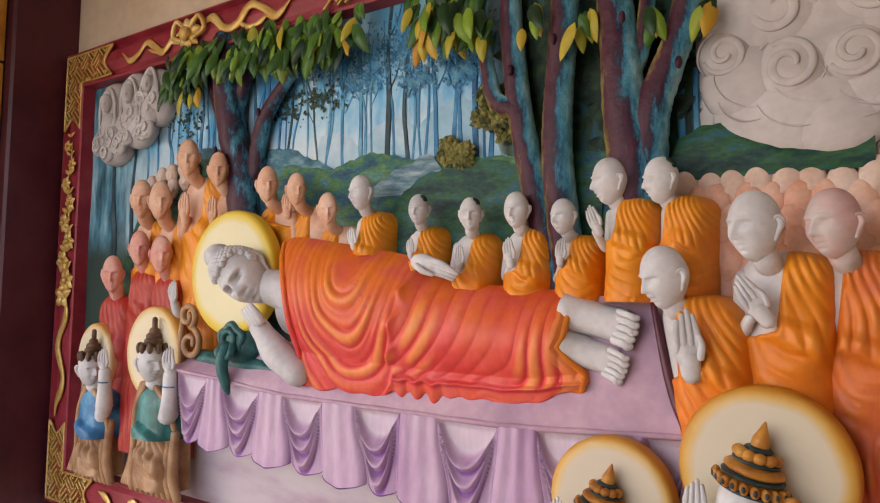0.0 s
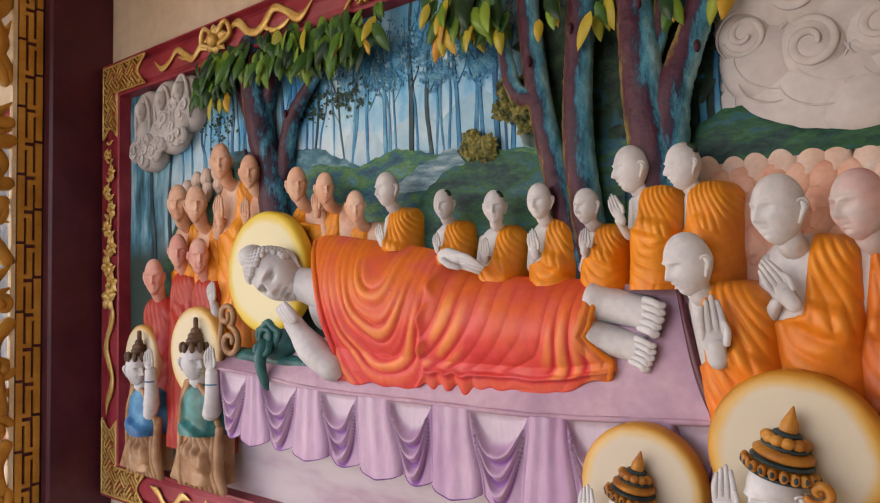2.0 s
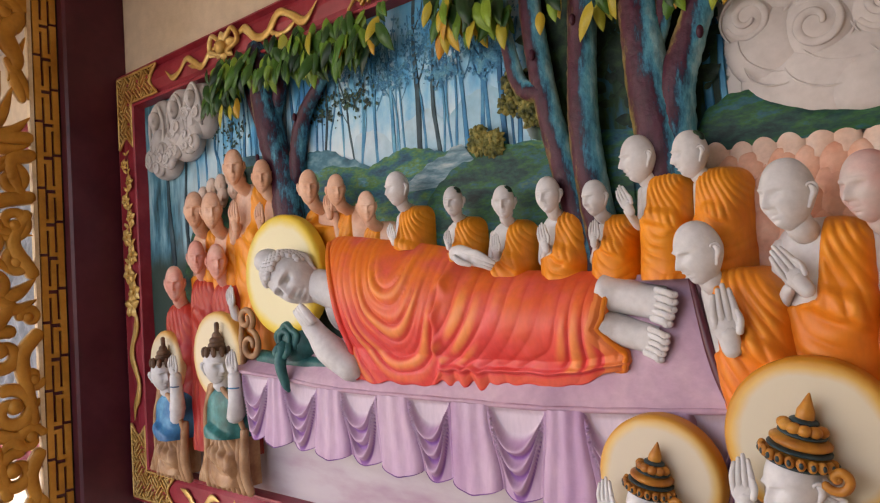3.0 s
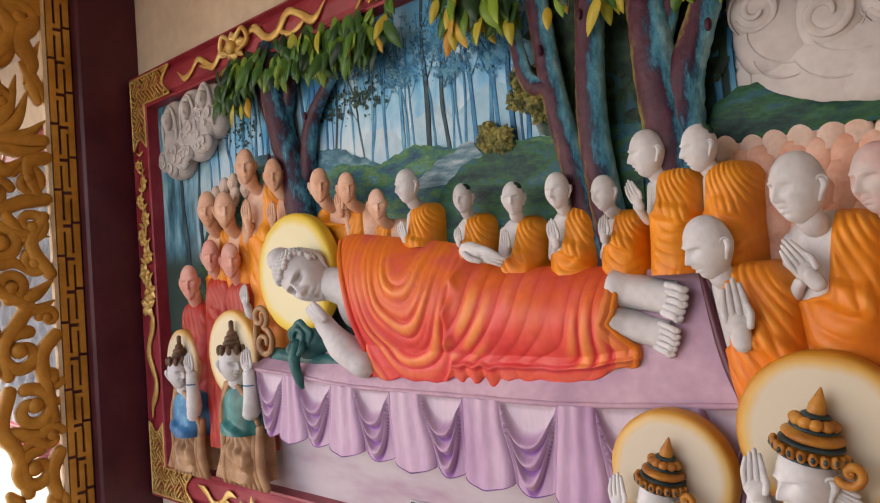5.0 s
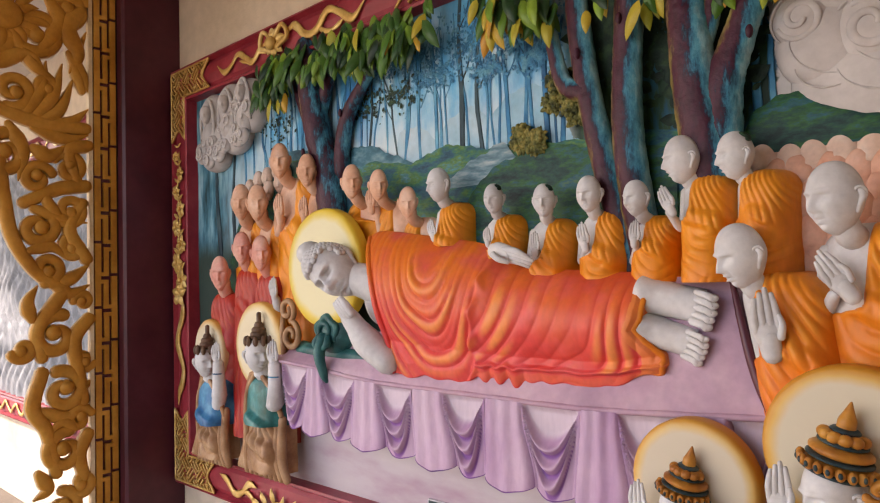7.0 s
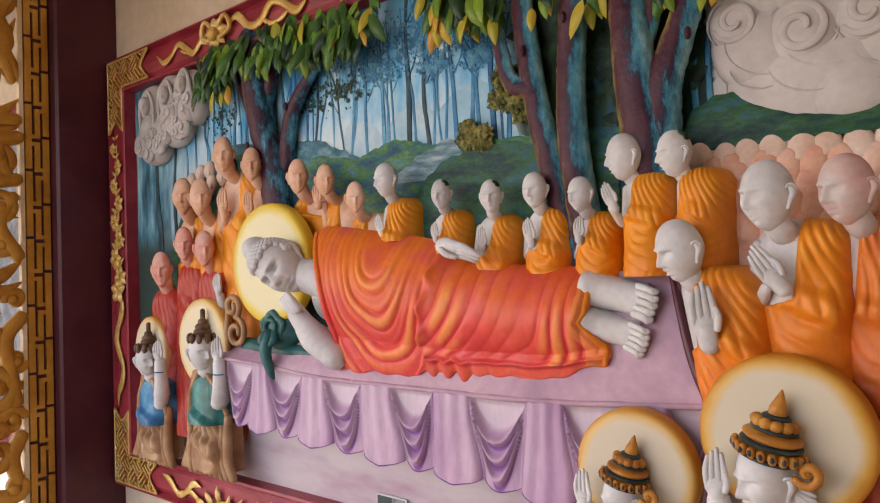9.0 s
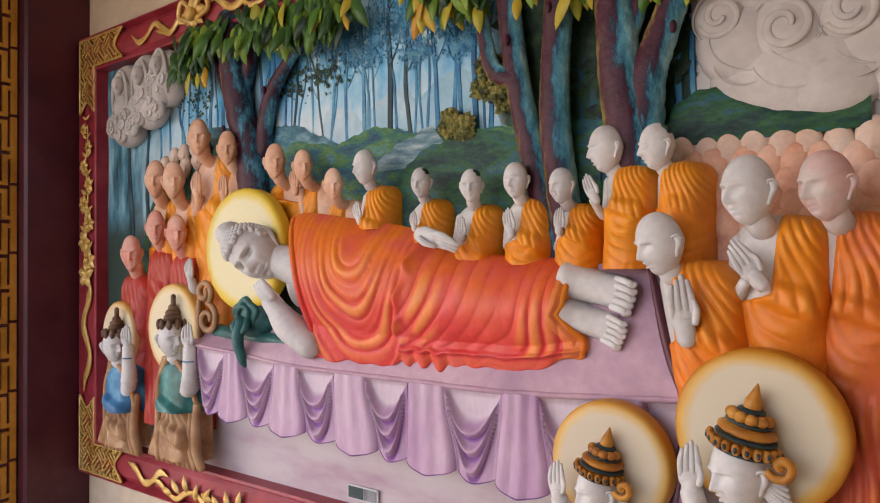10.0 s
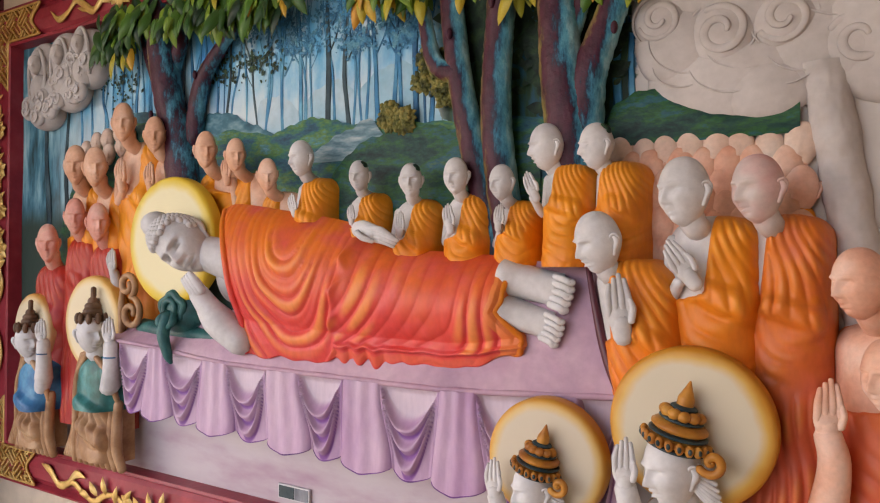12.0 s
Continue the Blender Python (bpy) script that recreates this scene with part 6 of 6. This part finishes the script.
def crowd():
    """Rows of small rounded heads in the background, too many to be worked out."""
    rng = np.random.RandomState(21)
    for row in range(5):
        for k in range(9):
            x = 2.905 + 0.056 * k + (0.028 if row % 2 else 0) + 0.006 * rng.randn()
            if x > 3.315:
                continue
            z = 1.905 - 0.046 * row - 0.05 * (x - 2.9) + 0.005 * rng.randn()
            g = Geo()
            head_shape(g, (x, 0.040 - 0.005 * row, z), 0.092 + 0.014 * rng.rand(), M_PALEHEAD if row == 0 else M_PEACH, 30 * rng.rand() - 5, 0, 10, 26, 24, flat=0.42)
            thing("head_relief", g, "peach-painted small rounded head in low relief", "head relief", "crowd of heads")
    for k in range(10):
        g = Geo()
        ball(g, (2.96 + 0.037 * k, 0.04, 1.66 + 0.01 * rng.randn()), (0.045, 0.03, 0.10), M_PEACH if k < 5 else M_ORANGE, 16, 12)
        thing("body_relief", g, "painted body in low relief behind the statues", "body relief", "crowd of bodies")
    for x, z in ((0.70, 2.07), (0.77, 2.10), (0.84, 2.105), (0.92, 2.12), (0.985, 2.10), (1.15, 2.12), (1.175, 2.06), (0.93, 2.07), (0.85, 2.05), (0.66, 2.04)):
        g = Geo()
        head_shape(g, (x, 0.03, z), 0.085 + 0.01 * rng.rand(), M_PALEHEAD, -35, 0, 10, 26, 24, flat=0.7)
        thing("head_relief", g, "small pale head behind the standing group", "head relief", "crowd of heads")


crowd()


# ---- crowned statues ----
def crowned_west(hx, hz, h, cx, zt, zb, w, vest, hand, label):
    g = Geo()
    head_shape(g, (hx, -0.11, hz), h, M_PLASTER, -84, 0, 4)
    for k, (r, dz) in enumerate(((0.34, 0.33), (0.31, 0.44), (0.24, 0.55), (0.20, 0.67), (0.13, 0.79))):
        ball(g, (hx - 0.02 * h, -0.10, hz + dz * h), (r * h, r * h, 0.13 * h), M_BROWN, 16, 8)
    tube(g, [(hx, -0.10, hz + 0.85 * h), (hx, -0.10, hz + 1.12 * h)], [0.07 * h, 0.01], M_BROWN, 6, 8)
    for k in range(7):
        a = radians(-150 + 34 * k)
        ball(g, (hx + 0.35 * h * math.cos(a), -0.10 + 0.36 * h * math.sin(a), hz + 0.38 * h), (0.012, 0.011, 0.022), M_BROWN, 8, 6)
    tube(g, [(hx, -0.09, hz - 0.3 * h), (cx, -0.08, zt)], [0.22 * h, 0.26 * h], M_PLASTER, 6, 12)
    torso(g, cx, zt, zt - 0.20, w, vest, M_PLASTER, -0.03, 0.08, 1, 0, -0.4, 0.09, 0.003, foot=0.95)
    torso(g, cx - 0.01, zt - 0.10, zb - 0.05, w * 0.92, M_TAN, M_TAN, -0.02, 0.072, 1, 0, -0.6, 0.042, 0.020, neck=0.6, foot=1.05)
    for k in range(5):
        tube(g, [(cx - 0.25 * w - 0.016 * k, -0.10 + 0.006 * k, zt - 0.002 * k), (cx - 0.75 * w - 0.012 * k, -0.095 + 0.008 * k, zt - 0.10), (cx - 0.95 * w - 0.014 * k, -0.085 + 0.008 * k, zb + 0.05), (cx - 1.1 * w - 0.016 * k, -0.07, zb - 0.06)], [0.011, 0.015, 0.015, 0.012], M_TAN, 24, 8)
    tube(g, [(cx + 0.2 * w, -0.10, zt - 0.01), (cx + 0.75 * w, -0.095, zt - 0.07), (cx + 0.95 * w, -0.08, zt - 0.16)], [0.011, 0.014, 0.010], M_TAN, 16, 8)
    for k in range(9):
        a = -1 + k / 4
        tube(g, [(cx + a * 0.9 * w, -0.07, zb + 0.12 + 0.05 * abs(a)), (cx + a * 0.95 * w, -0.08, zb + 0.02), (cx + a * 1.1 * w, -0.07, zb - 0.07)], [0.018, 0.021, 0.016], M_TAN, 14, 8)
    palm_shape(g, (hand[0], -0.13, hand[1]), h * 0.72, M_PLASTER, 0, -40)
    tube(g, [(hand[0], -0.12, hand[1] - 0.3 * h), (hand[0] - 0.004, -0.115, hand[1] - 0.9 * h), (hand[0] - 0.03, -0.10, hand[1] - 1.35 * h)], [0.17 * h, 0.2 * h, 0.24 * h], M_PLASTER, 16, 12)
    tube(g, [(hand[0] - 0.03, -0.10, hand[1] - 1.35 * h), (cx + 0.6 * w, -0.085, zt - 0.12)], [0.22 * h, 0.22 * h], M_PLASTER, 8, 12)
    ball(g, (hand[0], -0.12, hand[1] - 0.62 * h), (0.19 * h, 0.19 * h, 0.05 * h), M_BLUE, 14, 6)
    return thing("statue", g, label, "statue", "crowned statues")


crowned_west(0.535, 1.30, 0.140, 0.53, 1.225, 0.92, 0.115, M_BLUE, (0.665, 1.345), "crowned white-faced statue in a blue vest and tan shawl")
crowned_west(0.96, 1.355, 0.148, 0.955, 1.275, 0.93, 0.13, M_TEAL, (1.10, 1.37), "crowned white-faced statue in a green vest and tan shawl")


def crowned_east(hx, hz, h, y, hand, label):
    g = Geo()
    head_shape(g, (hx, y, hz), h, M_PLASTER, 42, 0, 10)
    for k in range(9):
        a = k / 8
        tube(g, [(hx + (0.12 + 0.02 * k) * h, y - 0.12 * h + 0.05 * a * h, hz + 0.22 * h - 0.05 * k * h), (hx + (0.30 + 0.03 * k) * h, y - 0.05 * h, hz + (0.12 - 0.07 * k) * h), (hx + (0.50 + 0.02 * k) * h, y, hz + (0.05 - 0.08 * k) * h)], [0.03 * h, 0.04 * h, 0.03 * h], M_PLASTER, 12, 7)
    # crown: a beaded band, rising tiers, a bud on top and a curl at the back
    t = rot(0, -13)
    o = np.array((hx + 0.02 * h, y, hz + 0.26 * h))
    def at(p):
        return o + t @ (np.array(p) * h)
    for r, z, d, mat in ((0.46, 0.06, 0.07, M_SLATE), (0.47, 0.14, 0.09, M_CROWN), (0.44, 0.23, 0.05, M_SLATE), (0.42, 0.32, 0.10, M_CROWN), (0.33, 0.42, 0.05, M_SLATE), (0.30, 0.49, 0.07, M_CROWN), (0.20, 0.57, 0.05, M_SLATE)):
        ball(g, at((0, 0, z)), (0.88 * r * h, 0.88 * r * h, d * h), mat, 26, 10, t)
    for k in range(11):
        a = radians(-175 + 17 * k)
        c = at((0.42 * math.cos(a), 0.42 * math.sin(a), 0.14))
        ball(g, c, (0.058 * h, 0.05 * h, 0.075 * h), M_CROWN, 10, 8)
        ball(g, c + np.array((0.035 * math.cos(a), 0.035 * math.sin(a), 0)) * h, (0.03 * h, 0.03 * h, 0.042 * h), M_SLATE, 8, 6)
    for k in range(6):
        a = radians(-170 + 32 * k)
        ball(g, at((0.22 * math.cos(a), 0.22 * math.sin(a), 0.50)), (0.09 * h, 0.08 * h, 0.075 * h), M_CROWN, 12, 8)
    tube(g, [at((0, 0, 0.58)), at((0, 0, 0.70)), at((0, 0, 0.92))], [0.11 * h, 0.11 * h, 0.015 * h], M_CROWN, 12, 12)
    a = np.linspace(0, 1.25 * 2 * np.pi, 20)
    tube(g, [at((0.50 + (0.17 - 0.022 * q) * math.cos(q - 2.4), -0.18, 0.05 + (0.17 - 0.022 * q) * math.sin(q - 2.4))) for q in a], [0.055 * h, 0.06 * h, 0.04 * h], M_CROWN, 30, 9)
    palm_shape(g, (hand[0], y - 0.03, hand[1]), h * 0.75, M_PLASTER, 0, -10)
    tube(g, [(hx + 0.05 * h, y + 0.03, hz - 0.3 * h), (hx + 0.1 * h, y + 0.04, hz - 0.9 * h)], [0.26 * h, 0.34 * h], M_PLASTER, 8, 14)
    torso(g, hx + 0.12 * h, hz - 0.55 * h, hz - 2.2 * h, 0.7 * h, M_TAN, M_PLASTER, y + 0.11, 0.12, 1, 0, 0.3)
    tube(g, [(hand[0], y - 0.02, hand[1] - 0.3 * h), (hand[0] + 0.02, y, hand[1] - 1.0 * h)], [0.15 * h, 0.18 * h], M_PLASTER, 10, 12)
    return thing("statue", g, label, "statue", "crowned statues")


crowned_east(3.085, 1.215, 0.155, -0.20, (2.995, 1.215), "crowned white-faced statue before a large amber-rimmed halo")
crowned_east(2.785, 1.122, 0.128, -0.205, (2.698, 1.14), "crowned white-faced statue before a smaller halo")
raised_forearm(0.995, 1.62, -0.05, 0.10, M_PLASTER, 0, "white plaster raised forearm of a red-robed statue")


# ---- small things by the bed ----
def pillow_beast():
    g = Geo()
    ball(g, (1.405, -0.045, 1.455), (0.095, 0.06, 0.085), M_GREEN, 26, 18)
    tube(g, [(1.40 + (0.055 + 0.006 * math.sin(5 * q)) * math.cos(q), -0.092, 1.46 + (0.05 + 0.006 * math.sin(5 * q)) * math.sin(q)) for q in np.linspace(-0.6, 3.9, 16)], [0.010, 0.014, 0.014, 0.010], M_GREEN, 40, 8)
    tube(g, [(1.40 + 0.028 * math.cos(q), -0.105, 1.465 + 0.028 * math.sin(q)) for q in np.linspace(-0.5, 4.4, 12)], [0.009, 0.011, 0.008], M_GREEN, 30, 8)
    for s in (-1, 1):
        tube(g, [(1.40 + s * 0.02, -0.10, 1.45), (1.40 + s * 0.035, -0.12, 1.42), (1.40 + s * 0.01, -0.12, 1.40)], [0.014, 0.014, 0.008], M_GREEN, 10, 8)
    tube(g, [(1.39, -0.10, 1.44), (1.395, -0.125, 1.38), (1.42, -0.125, 1.31), (1.43, -0.12, 1.285)], [0.024, 0.022, 0.016, 0.007], M_GREEN, 16, 10)
    return thing("carved_bolster", g, "dark green carved bolster end with a hanging tassel", "bolster")


def scroll_bracket():
    g = Geo()
    for c, r, s, h in (((1.12, 1.535), 0.048, 300, 1), ((1.14, 1.435), 0.060, 90, -1)):
        k = np.linspace(0, 1, 24)
        tube(g, [(c[0] + r * (1 - 0.75 * q) * math.cos(radians(s) + h * 2.6 * np.pi * q), -0.07, c[1] + r * (1 - 0.75 * q) * math.sin(radians(s) + h * 2.6 * np.pi * q)) for q in k], [0.011, 0.013, 0.009], M_TAN, 40, 8)
    tube(g, [(1.085, -0.065, 1.36), (1.075, -0.065, 1.45), (1.09, -0.065, 1.56)], [0.014, 0.012, 0.009], M_TAN, 14, 8)
    return thing("scroll_bracket", g, "tan plaster scrolls at the head of the bed", "bracket")


def bolster():
    g = Geo()
    tube(g, [(1.16, -0.03, 1.385), (1.3, -0.04, 1.375), (1.55, -0.05, 1.37), (1.85, -0.06, 1.352)], [0.03, 0.032, 0.028, 0.014], M_GREEN, 24, 14)
    return thing("pillow", g, "low dark green pillow under the propping arm", "pillow")


pillow_beast()
scroll_bracket()
bolster()


def small_plate():
    g = Geo()
    box(g, (1.77, 0.038, 0.852), (1.905, 0.046, 0.898), M_PLASTER)
    p = tagged(new("photo_card", g.mesh("photo_card", False)), "small grey photo card at the foot of the relief", "card")
    q = Geo()
    box(q, (1.775, 0.036, 0.856), (1.84, 0.0379, 0.894), M_SLATE)
    part("dark_picture", q, p, "dark grey half", smooth=False)
    q = Geo()
    box(q, (1.843, 0.036, 0.856), (1.90, 0.0379, 0.894), M_GREYRELIEF)
    part("pale_picture", q, p, "pale grey half", smooth=False)


small_plate()
